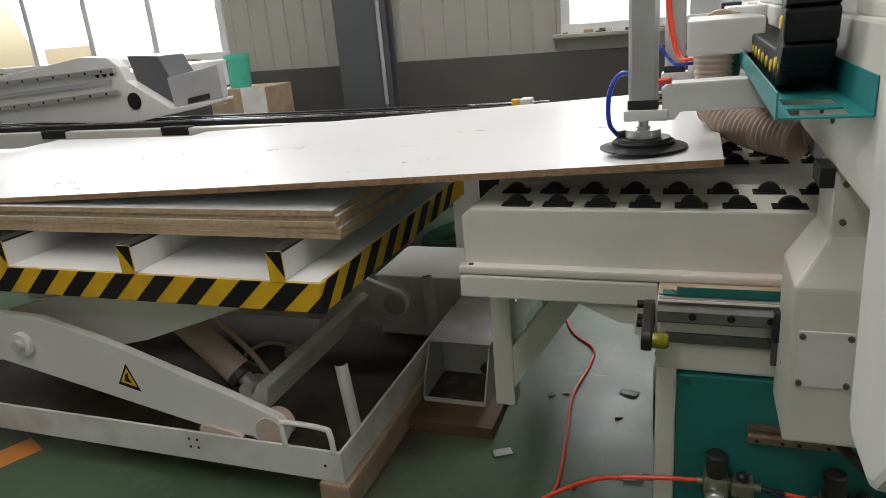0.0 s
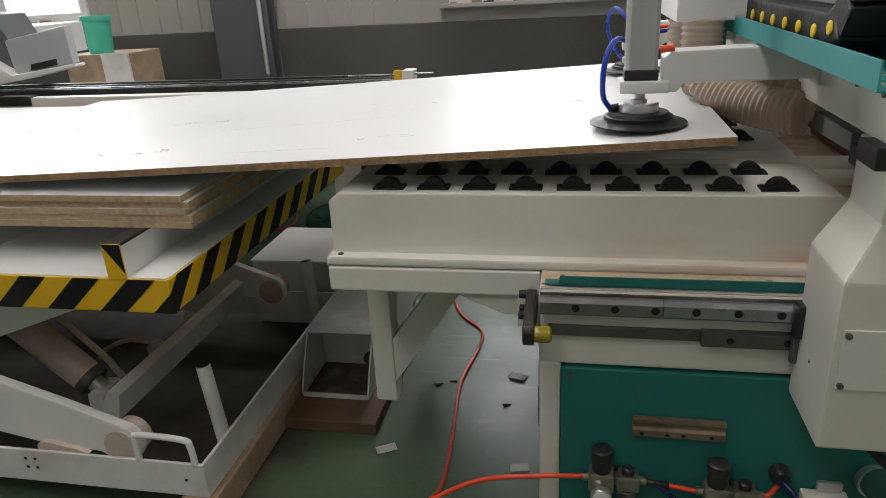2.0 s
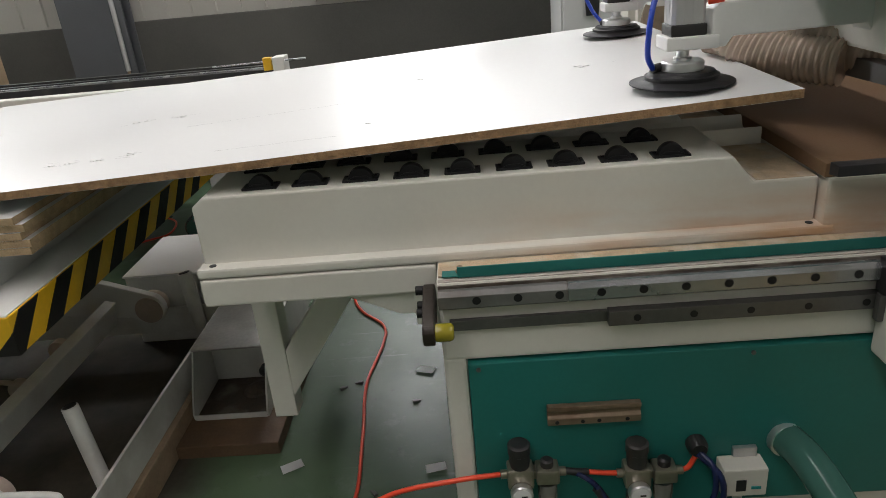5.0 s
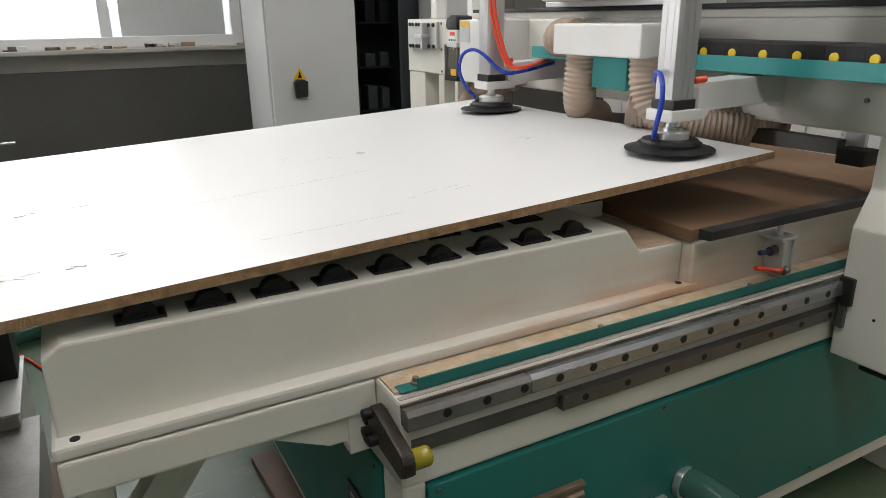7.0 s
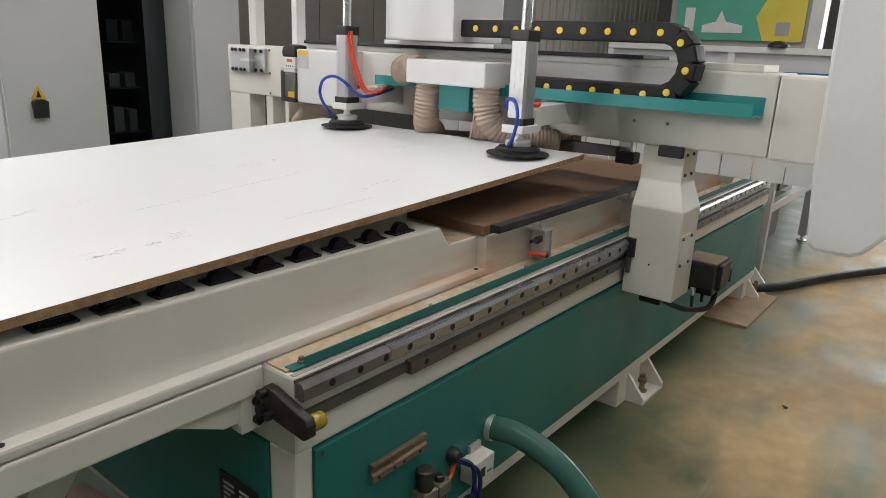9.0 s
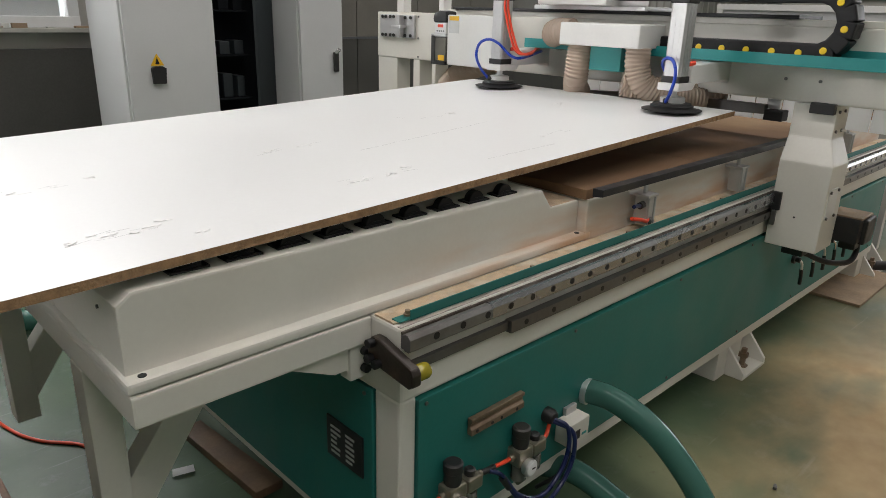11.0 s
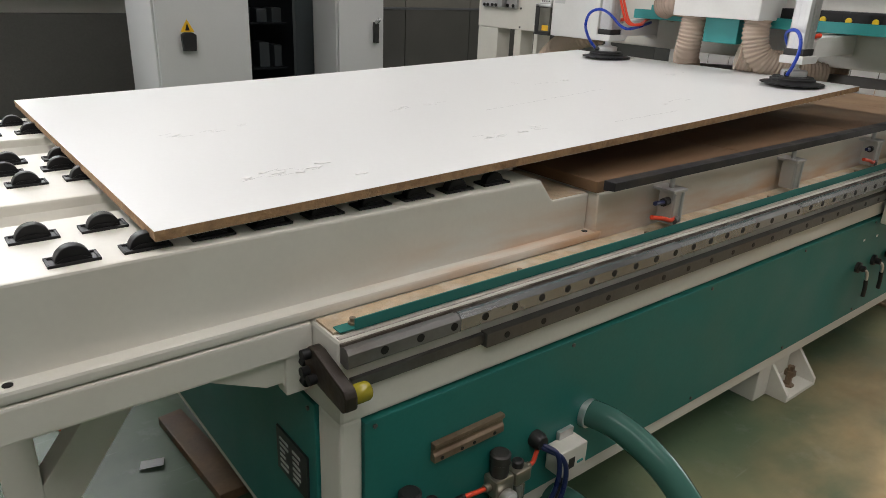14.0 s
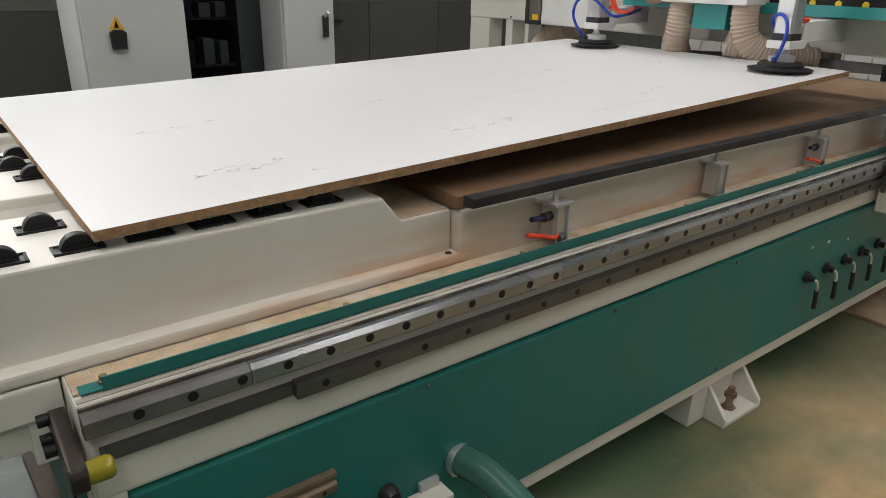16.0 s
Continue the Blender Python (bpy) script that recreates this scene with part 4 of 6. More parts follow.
# ---- gantry: in its own space x is measured from the sheet's leading edge ----
def gantry():
    g = thing("router_gantry", "cream travelling gantry with suction lifters and a cable chain", "gantry")
    bm = cuboid(0.174, 0.42, -0.50, 1.80, 1.112, 1.375, 0.008)
    part("beam", bm, CREAM, g)
    bm = cuboid(0.172, 0.44, -0.74, -0.503, 1.108, 1.372, 0.01)
    part("end_box", bm, CREAM, g, "cream end cover")
    part("end_housing", prism([(-0.63, 1.60), (-0.645, 1.10), (-0.665, 0.875), (-0.69, 0.855), (-0.79, 0.855), (-0.82, 0.87), (-0.97, 1.05), (-0.97, 1.60)], "x", 0.14, 0.60, 0.012), WHITE, g, "large white end housing")
    bm = cuboid(0.16, 0.40, -0.06, 1.7, 1.398, 1.412, 0.003)
    part("way_cover", bm, DARKGREY, g, "dark flat way cover")
    part("beam_rail", cuboid(0.18, 0.36, -0.45, 1.75, 1.375, 1.398, 0.003), CREAM, g)
    # spindle carriage above the beam
    bm = cuboid(0.02, 0.36, 0.66, 1.02, 1.43, 1.95, 0.01)
    part("spindle_carriage", bm, WHITE, g)
    part("carriage_plate", cuboid(0.10, 0.34, 0.52, 1.10, 1.412, 1.43, 0.003), ALU, g)
    # near leg
    bm = bmesh.new()
    secs = [(0.578, 0.117, 0.285, -0.287, -0.10), (0.905, 0.117, 0.285, -0.287, -0.10), (0.992, 0.172, 0.30, -0.246, -0.095), (1.111, 0.172, 0.30, -0.246, -0.095)]
    rings = [[bm.verts.new(p) for p in ((a, c, z), (b, c, z), (b, d, z), (a, d, z))] for z, a, b, c, d in secs]
    for u, v in zip(rings, rings[1:]):
        for k in range(4):
            bm.faces.new((u[k], u[(k + 1) % 4], v[(k + 1) % 4], v[k]))
    bm.faces.new(rings[0][::-1])
    bm.faces.new(rings[-1])
    bmesh.ops.recalc_face_normals(bm, faces=bm.faces)
    bmesh.ops.bevel(bm, geom=bm.edges[:], offset=0.006, segments=2, affect="EDGES", profile=0.6)
    leg = part("leg", bm, CREAM, g)
    part("cover_plate", cuboid(0.130, 0.222, -0.2905, -0.286, 0.705, 0.82, 0.001), WHITE, leg)
    repeat("cover_bolt", screw("-y"), RACK, leg, [(x, -0.2905, z) for x in (0.136, 0.216) for z in (0.714, 0.811)] + [(x, -0.246, z) for z in (1.02, 1.09) for x in (0.19, 0.25)])
    part("leg_hole", lathe([(0.004, 0.1165), (0.004, 0.118)], "x", (0, -0.19, 0.70), 10), BLACK, leg)
    part("carriage_block", cuboid(0.105, 0.30, -0.135, -0.101, 0.715, 0.785, 0.004), PLASTIC, leg, "black rail carriage")
    part("carriage_block", cuboid(0.105, 0.29, -0.125, -0.1075, 0.655, 0.712, 0.004), RACK, leg)
    part("pinion_cover", cuboid(0.165, 0.235, -0.23, -0.15, 0.540, 0.579, 0.006), PLASTIC, leg)
    bm = cuboid(0.286, 0.33, -0.37, -0.20, 0.60, 0.695, 0.006)
    cuboid(0.33, 0.43, -0.385, -0.235, 0.592, 0.690, 0.008, bm)
    cuboid(0.43, 0.48, -0.375, -0.245, 0.60, 0.683, 0.006, bm)
    mo = part("drive_motor", bm, PLASTIC, leg, "black servo motor")
    part("motor_lid", cuboid(0.30, 0.44, -0.37, -0.25, 0.6905, 0.70, 0.003), RUSTY, mo, "dusty brown motor top")
    part("connector", cuboid(0.36, 0.42, -0.35, -0.29, 0.555, 0.595, 0.006), PLASTIC, mo)
    part("motor_cable", tube([(0.45, -0.33, 0.60), (0.46, -0.335, 0.53), (0.40, -0.33, 0.495), (0.30, -0.28, 0.505), (0.235, -0.22, 0.54), (0.22, -0.2, 0.565)], 0.011), PLASTIC, mo)
    part("sensor", cuboid(0.148, 0.173, -0.242, -0.158, 1.080, 1.118, 0.003), PLASTIC, g, "black sensor on the gantry")
    s = part("photo_sensor", cuboid(0.20, 0.262, -0.05, 0.02, 1.028, 1.068, 0.004), PLASTIC, g, "black photo sensor")
    part("sensor_bracket", cuboid(0.245, 0.26, -0.02, 0.03, 1.0682, 1.113, 0.001), ALU, s)
    # teal cable tray
    bm = cuboid(0.045, 0.048, -0.472, 1.10, 1.243, 1.283, 0.001)
    cuboid(0.1705, 0.1735, -0.472, 1.10, 1.243, 1.301, 0.001, bm)
    for a, b in ((-0.472, -0.455), (-0.385, -0.345), (-0.275, 1.10)):
        cuboid(0.048, 0.1705, a, b, 1.243, 1.246, 0, bm)
    for a, b in ((-0.455, -0.385), (-0.345, -0.275)):
        for c, d in ((0.048, 0.068), (0.148, 0.1705)):
            cuboid(c, d, a, b, 1.243, 1.246, 0, bm)
    part("cable_tray", bm, TRAYTEAL, g, "teal sheet-metal cable tray")
    repeat("beam_bolt", screw("-x"), RACK, g, [(0.174, y, 1.19) for y in (-0.05, -0.17)])
    # cable chain: lower run, bend and upper run, link by link
    R, yc, zc, pitch = 0.098, -0.147, 1.386, 0.046
    link = cuboid(-0.027, 0.027, -0.042, 0.042, -0.032, 0.032, 0.006)
    me = bpy.data.meshes.new("link")
    link.to_mesh(me)
    link.free()
    me.materials.append(BLACK)
    cap = lathe([(0.012, 0.0405), (0.012, 0.044), (0.010, 0.0455)], "y", (0, 0, 0), 12)
    cm = bpy.data.meshes.new("cap")
    cap.to_mesh(cm)
    cap.free()
    cm.materials.append(DOT)
    spots, y, a = [], 0.9, 0.0
    while y > yc:
        spots.append((y, zc - R, 0.0))
        y -= pitch
    while a < math.pi:
        spots.append((yc - R * math.sin(a), zc - R * math.cos(a), a))
        a += pitch / R
    y = yc
    while y < 0.68:
        spots.append((y, zc + R, math.pi))
        y += pitch
    run = part("cable_chain", cuboid(0.086, 0.136, -0.13, 0.66, zc + R - 0.012, zc + R + 0.012, 0.004), PLASTIC, g, "black cable chain with yellow caps")
    for k, (y, z, a) in enumerate(spots):
        lk = new("link", me)
        lk.parent = run
        # the link's long side lies along the run, its width along x
        lk.matrix_local = Matrix.Translation((0.111, y, z)) @ Matrix.Rotation(-a, 4, "X") @ Matrix.Rotation(math.pi / 2, 4, "Z")
        if k % 2 == 0:
            c = new("cap", cm)
            c.parent = run
            c.matrix_local = Matrix.Translation((0.111, y, z)) @ Matrix.Rotation(math.pi / 2, 4, "Z")


    # suction lifters
    for y in (0.20, 1.085):
        u = -0.185 if y < 0.5 else -0.135
        lift = part("lift_cylinder", prism([(u - 0.034, y - 0.026), (u - 0.026, y - 0.034), (u + 0.026, y - 0.034), (u + 0.034, y - 0.026), (u + 0.034, y + 0.026), (u + 0.026, y + 0.034), (u - 0.026, y + 0.034), (u - 0.034, y + 0.026)], "z", 1.195, 1.44, 0.001), ALU, g, "aluminium lift cylinder")
        bm = bmesh.new()
        for dx in (-0.0345, 0.0325):
            for dy in (-0.012, 0.008):
                cuboid(u + dx, u + dx + 0.002, y + dy, y + dy + 0.004, 1.2, 1.435, 0, bm)
        for dx in (-0.012, 0.008):
            cuboid(u + dx, u + dx + 0.004, y - 0.0355, y - 0.0335, 1.2, 1.435, 0, bm)
        part("groove", bm, ALU, lift)
        part("cylinder_head", cuboid(u - 0.036, u + 0.036, y - 0.036, y + 0.036, 1.44, 1.475, 0.004), PLASTIC, lift)
        part("rod_tail", rod((u, y, 1.475), (u, y, 1.66), 0.017), CHROME, lift)
        part("cylinder_foot", cuboid(u - 0.036, u + 0.036, y - 0.036, y + 0.036, 1.172, 1.195, 0.003), PLASTIC, lift)
        bm = cuboid(u - 0.045, u + 0.06, y - 0.042, y + 0.042, 1.145, 1.172, 0.004)
        prism([(u + 0.045, 1.146), (u + 0.075, 1.146), (u + 0.088, 1.165), (0.164, 1.168), (0.176, 1.15), (0.176, 1.24), (u + 0.06, 1.232), (u + 0.045, 1.22)], "y", y - 0.036, y + 0.036, 0.004, bm)
        part("arm", bm, WHITE, g, "white cast lifter arm")
        cup = part("suction_cup", lathe([(0.100, 1.0745), (0.107, 1.0753), (0.107, 1.0778), (0.080, 1.0825), (0.076, 1.085), (0.076, 1.092), (0.070, 1.094), (0.066, 1.100), (0.044, 1.102)], "z", (u, y, 0), 40), BLACK, g, "round black rubber suction cup")
        part("cup_hub", lathe([(0.044, 1.100), (0.044, 1.118), (0.040, 1.121), (0.018, 1.122), (0.018, 1.128), (0.013, 1.129), (0.013, 1.146)], "z", (u, y, 0), 28), CHROME, cup)
        # along the side (-x, +y) and the front (-x, -y) of the cylinder
        def off(a, b, z):
            return (u - 0.65 * a - 0.76 * b, y + 0.76 * a - 0.65 * b, z)

        if y < 0.5:
            way = [off(0.035, 0.052, 1.108), off(0.030, 0.078, 1.138), off(0.022, 0.088, 1.185), off(0.022, 0.080, 1.225), off(0.030, 0.055, 1.252), off(0.043, 0.020, 1.256), off(0.046, -0.025, 1.235), (u + 0.03, y + 0.05, 1.19)]
        else:
            way = [off(0.05, 0.01, 1.108), off(0.085, 0.02, 1.15), off(0.107, 0.03, 1.205), off(0.095, 0.035, 1.258), off(0.055, 0.045, 1.278), off(0.01, 0.055, 1.262), off(-0.05, 0.05, 1.21), off(-0.10, 0.03, 1.204), (0.10, y - 0.045, 1.225)]
        part("elbow", rod(off(0.03, 0.02, 1.11), way[0], 0.009, 10), PLASTIC, cup)
        part("vacuum_tube", tube(way, 0.0062, 8), BLUE, cup, "blue vacuum tube")
        part("fitting", rod((u + 0.037, y - 0.026, 1.236), (u + 0.066, y - 0.032, 1.240), 0.008, 10), RED, cup)
        for d in ((0.0, 0.013) if y > 0.5 else ()):
            part("air_tube", tube([off(-0.008 - d, 0.040, 1.455), off(-0.012 - d, 0.046, 1.40), off(-0.035 - d, 0.048, 1.31), off(-0.07 - d, 0.045, 1.23), off(-0.12 - d, 0.03, 1.222), (0.10, y - 0.03 + d, 1.240)], 0.0055, 8), RED, cup, "red air tube")
    # dust extraction box and ducts
    bm = cuboid(-0.09, 0.10, 0.42, 0.80, 1.272, 1.362, 0.006)
    part("dust_box", bm, WHITE, g, "white dust extraction box")
    part("duct_plate", cuboid(-0.03, 0.05, 0.53, 0.68, 1.175, 1.272, 0.003), TRAYTEAL, g)
    part("duct", tube([(-0.02, 0.74, 1.272), (-0.02, 0.745, 1.19), (-0.005, 0.76, 1.12), (0.06, 0.80, 1.075), (0.14, 0.84, 1.06)], 0.050, 18, 8, 0.0032, 0.0145), DUCT, g, "translucent ribbed dust duct")
    part("duct", tube([(-0.02, 0.46, 1.272), (-0.02, 0.455, 1.20), (0.0, 0.43, 1.13), (0.07, 0.36, 1.09), (0.18, 0.26, 1.075)], 0.050, 18, 8, 0.0032, 0.0145), DUCT, g, "translucent ribbed dust duct")
    part("duct", tube([(0.0, 0.80, 1.320), (0.005, 0.87, 1.320), (0.04, 0.925, 1.308), (0.13, 0.95, 1.29)], 0.055, 18, 8, 0.0032, 0.0145), DUCT, g, "translucent ribbed dust duct")
    part("duct", tube([(-0.02, 0.52, 1.13), (0.05, 0.43, 1.115), (0.17, 0.33, 1.10), (0.30, 0.24, 1.09)], 0.050, 18, 8, 0.0032, 0.0145), DUCT, g, "translucent ribbed dust duct")
    part("duct", tube([(0.16, 1.38, 1.15), (0.14, 1.48, 1.12), (0.14, 1.62, 1.075), (0.15, 1.72, 1.0)], 0.052, 18, 8, 0.0032, 0.0145), DUCT, g, "translucent ribbed dust duct")
    # control box and far end
    cb = part("control_box", cuboid(0.04, 0.175, 1.30, 1.612, 1.125, 1.372, 0.006), WHITE, g, "white control box with a label and a lubricator")
    part("label_text", cuboid(0.0385, 0.0405, 1.527, 1.598, 1.284, 1.368, 0), BAR, cb, "grey printed label")
    part("warning_label", cuboid(0.0375, 0.0395, 1.529, 1.596, 1.345, 1.366, 0), YELLOW, cb)
    part("display", cuboid(0.030, 0.10, 1.613, 1.695, 1.278, 1.332, 0.004), WHITE, cb, "small pump timer with a red display")
    part("display_light", cuboid(0.0285, 0.0305, 1.633, 1.672, 1.309, 1.324, 0), RED, cb)
    bm = bmesh.new()
    for k in range(4):
        bolt(bm, (0.030, 1.628 + 0.016 * k, 1.291), "-x", 0.004, 0.002)
    tagged(part("keys", bm, PLASTIC, cb), kind="stuff")
    part("filler_cap", prism([(1.613, 1.333), (1.70, 1.333), (1.709, 1.35), (1.70, 1.378), (1.66, 1.392), (1.613, 1.386)], "x", 0.028, 0.105, 0.006), PLASTIC, cb, "black filler cap")
    part("lubricator", cuboid(0.030, 0.095, 1.616, 1.712, 1.140, 1.262, 0.008), BOWL, cb, "clear oil reservoir")
    part("reservoir_frame", cuboid(0.026, 0.10, 1.690, 1.718, 1.135, 1.275, 0.003), PLASTIC, cb)
    part("reservoir_lid", cuboid(0.026, 0.10, 1.613, 1.718, 1.262, 1.277, 0.003), ALU, cb)
    part("lubricator_base", cuboid(0.026, 0.10, 1.613, 1.718, 1.122, 1.140, 0.003), PLASTIC, cb)
    part("oil_label", cuboid(0.0275, 0.0305, 1.622, 1.665, 1.145, 1.172, 0), YELLOW, cb)
    eb = part("end_bracket", cuboid(0.118, 0.136, 1.96, 2.255, 1.238, 1.362, 0.003), ALU, g, "grey end bracket with a clamping screw")
    part("bracket_rib", cuboid(0.085, 0.118, 2.045, 2.065, 1.24, 1.36, 0.002), ALU, eb)
    part("clamp_block", cuboid(0.07, 0.116, 2.025, 2.10, 1.292, 1.306, 0.002), CHROME, eb)
    repeat("bracket_bolt", screw("-x", 0.009, 0.008), PLASTIC, eb, [(0.118, y, z) for y in (1.985, 2.03) for z in (1.252, 1.348)] + [(0.118, y, z) for y in (2.13, 2.16, 2.20, 2.23) for z in (1.25, 1.35)])
    fl = part("far_leg", cuboid(0.136, 0.40, 1.80, 2.30, 1.125, 1.375, 0.005), CREAM, g, "open far leg of the gantry")
    for a, b in ((2.125, 2.30), (1.93, 1.985), (1.80, 1.83)):
        part("upright", cuboid(0.14, 0.24, a, b, 0.88, 1.124, 0.004), CREAM, fl)
    part("foot_rail", cuboid(0.14, 0.24, 1.45, 2.30, 0.80, 0.879, 0.004), CREAM, fl)
    repeat("leg_bolt", screw("-x", 0.006, 0.004), RACK, fl, [(0.136, 1.94, z) for z in (1.14, 1.24, 1.355)])
    part("mast", cuboid(0.25, 0.31, 2.20, 2.26, 1.376, 2.1, 0.004), WHITE, fl, "white upright post")
    part("mast", cuboid(0.25, 0.31, 1.86, 1.90, 1.376, 2.1, 0.004), WHITE, fl)
    # skirt of strips behind the beam and the dark brush plate
    for k in range(16):
        y = -0.62 + 0.11 * k
        part("skirt_strip", cuboid(0.425, 0.432, y + 0.002, y + 0.107, 1.0, 1.15, 0.001), STRIP, g)
    part("brush_plate", prism([(0.95, 1.055), (0.35, 1.085), (0.02, 1.085), (0.02, 1.05), (0.35, 1.04), (0.95, 1.03)], "x", 0.20, 0.235, 0.002), FLAP, g, "dark rubber flap below the beam")
    return g


GANTRY = gantry()


# ---- the sheet that is drawn in ----
def board(name, label, length, width, thick, sag, group="", core=None):
    """A chipboard sheet with white faces; the corner of its leading edge is the origin."""
    t = thing(name, label, "board", group)
    n = 12

    def slab(z0, z1, inset):
        bm = bmesh.new()
        top, low = [], []
        for k in range(n + 1):
            x = -length + inset + (length - 2 * inset) * k / n
            s = -4 * sag * (-x / length) * (1 + x / length)
            top.append([bm.verts.new((x, y, z1 + s)) for y in (inset, width - inset)])
            low.append([bm.verts.new((x, y, z0 + s)) for y in (inset, width - inset)])
        for k in range(n):
            bm.faces.new((top[k][0], top[k + 1][0], top[k + 1][1], top[k][1]))
            bm.faces.new((low[k][1], low[k + 1][1], low[k + 1][0], low[k][0]))
            for j in (0, 1):
                bm.faces.new((low[k][j], low[k + 1][j], top[k + 1][j], top[k][j]))
        for k in (0, n):
            bm.faces.new((low[k][0], low[k][1], top[k][1], top[k][0]))
        bmesh.ops.recalc_face_normals(bm, faces=bm.faces)
        return bm

    part("core", slab(-thick + 0.0006, -0.0006, 0.0), core or CHIP, t, "raw chipboard edge")
    part("facing", slab(-0.0006, 0.0, 0.0012 if core else 0.0004), MELAMINE, t, "white melamine face")
    part("facing", slab(-thick, -thick + 0.0006, 0.0012 if core else 0.0004), MELAMINE, t)
    return t


SHEET = board("melamine_sheet", "large white melamine chipboard sheet held by suction cups", 2.45, 1.335, 0.018, 0.004)


def marks():
    """Faint pencil and scuff marks on the sheet, and painted shadows of its chips."""
    rnd = random.Random(11)
    bm = bmesh.new()
    # grey dashes around the chips, painted as their thin shadows
    for cx, cy, n in ((-2.13, 0.625, 7), (-2.11, 0.19, 9), (-1.52, 0.604, 5), (-1.51, 0.19, 7), (-0.83, 0.705, 3), (-0.33, 0.555, 2), (-0.82, 0.21, 3), (-1.0, 0.75, 2)):
        for k in range(n):
            x, y = cx + rnd.uniform(-0.11, 0.11), cy + rnd.uniform(-0.022, 0.022)
            a, s = rnd.uniform(-0.25, 0.25), rnd.uniform(0.006, 0.022)
            d, w = Vector((math.cos(a), math.sin(a), 0)) * s, Vector((-math.sin(a), math.cos(a), 0)) * rnd.uniform(0.0005, 0.0011)
            z = 0.0004 - 4 * 0.004 * (-x / 2.45) * (1 + x / 2.45)
            c = Vector((x, y, z))
            bm.faces.new([bm.verts.new(p) for p in (c - d - w, c + d - w, c + d + w, c - d + w)])
    for (x0, y0), (x1, y1) in (((-1.383, 0.444), (-0.789, 0.497)), ((-1.198, 0.126), (-0.922, 0.118))):
        for k in range(14):
            a, b = k / 14, k / 14 + rnd.uniform(0.05, 0.0714)
            p, q = [Vector((x0 + (x1 - x0) * f, y0 + (y1 - y0) * f + rnd.uniform(-0.002, 0.002), 0)) for f in (a, b)]
            for v in (p, q):
                v.z = 0.0004 - 4 * 0.004 * (-v.x / 2.45) * (1 + v.x / 2.45)
            w = Vector((0, rnd.uniform(0.0005, 0.0012), 0))
            bm.faces.new([bm.verts.new(v) for v in (p - w, q - w, q + w, p + w)])
    tagged(part("marks_and_chip_shadows", bm, MARKSHADE, SHEET, "faint pencil marks and painted grey shadows of the chips"), kind="stuff")
    for x, y in ((-2.224, 0.627), (-2.123, 0.618), (-2.051, 0.651), (-2.218, 0.184), (-2.161, 0.196), (-2.10, 0.18), (-2.062, 0.178), (-2.034, 0.217), (-2.018, 0.101), (-1.574, 0.61), (-1.464, 0.604), (-1.605, 0.177), (-1.555, 0.185), (-1.485, 0.187), (-1.424, 0.208), (-0.869, 0.712), (-0.79, 0.702), (-0.33, 0.555), (-0.85, 0.212)):
        for k in range(rnd.choice((1, 2, 3))):
            s, h = rnd.uniform(0.005, 0.014), rnd.uniform(0.0008, 0.0022)
            z = 0.0003 - 4 * 0.004 * (-x / 2.45) * (1 + x / 2.45)
            bm = prism([(-s, 0.0), (s, 0.0), (s * 0.9, h), (s * 0.2, h * 0.5), (-s * 0.6, h * 1.2)], "y", -0.003, 0.003)
            o = part("edge_chip", bm, PAPER, SHEET, "white curl of edge trim")
            o.matrix_basis = pose(x + rnd.uniform(-0.02, 0.02), y + rnd.uniform(-0.012, 0.012), z, 0, 0, rnd.uniform(-30, 40))


marks()


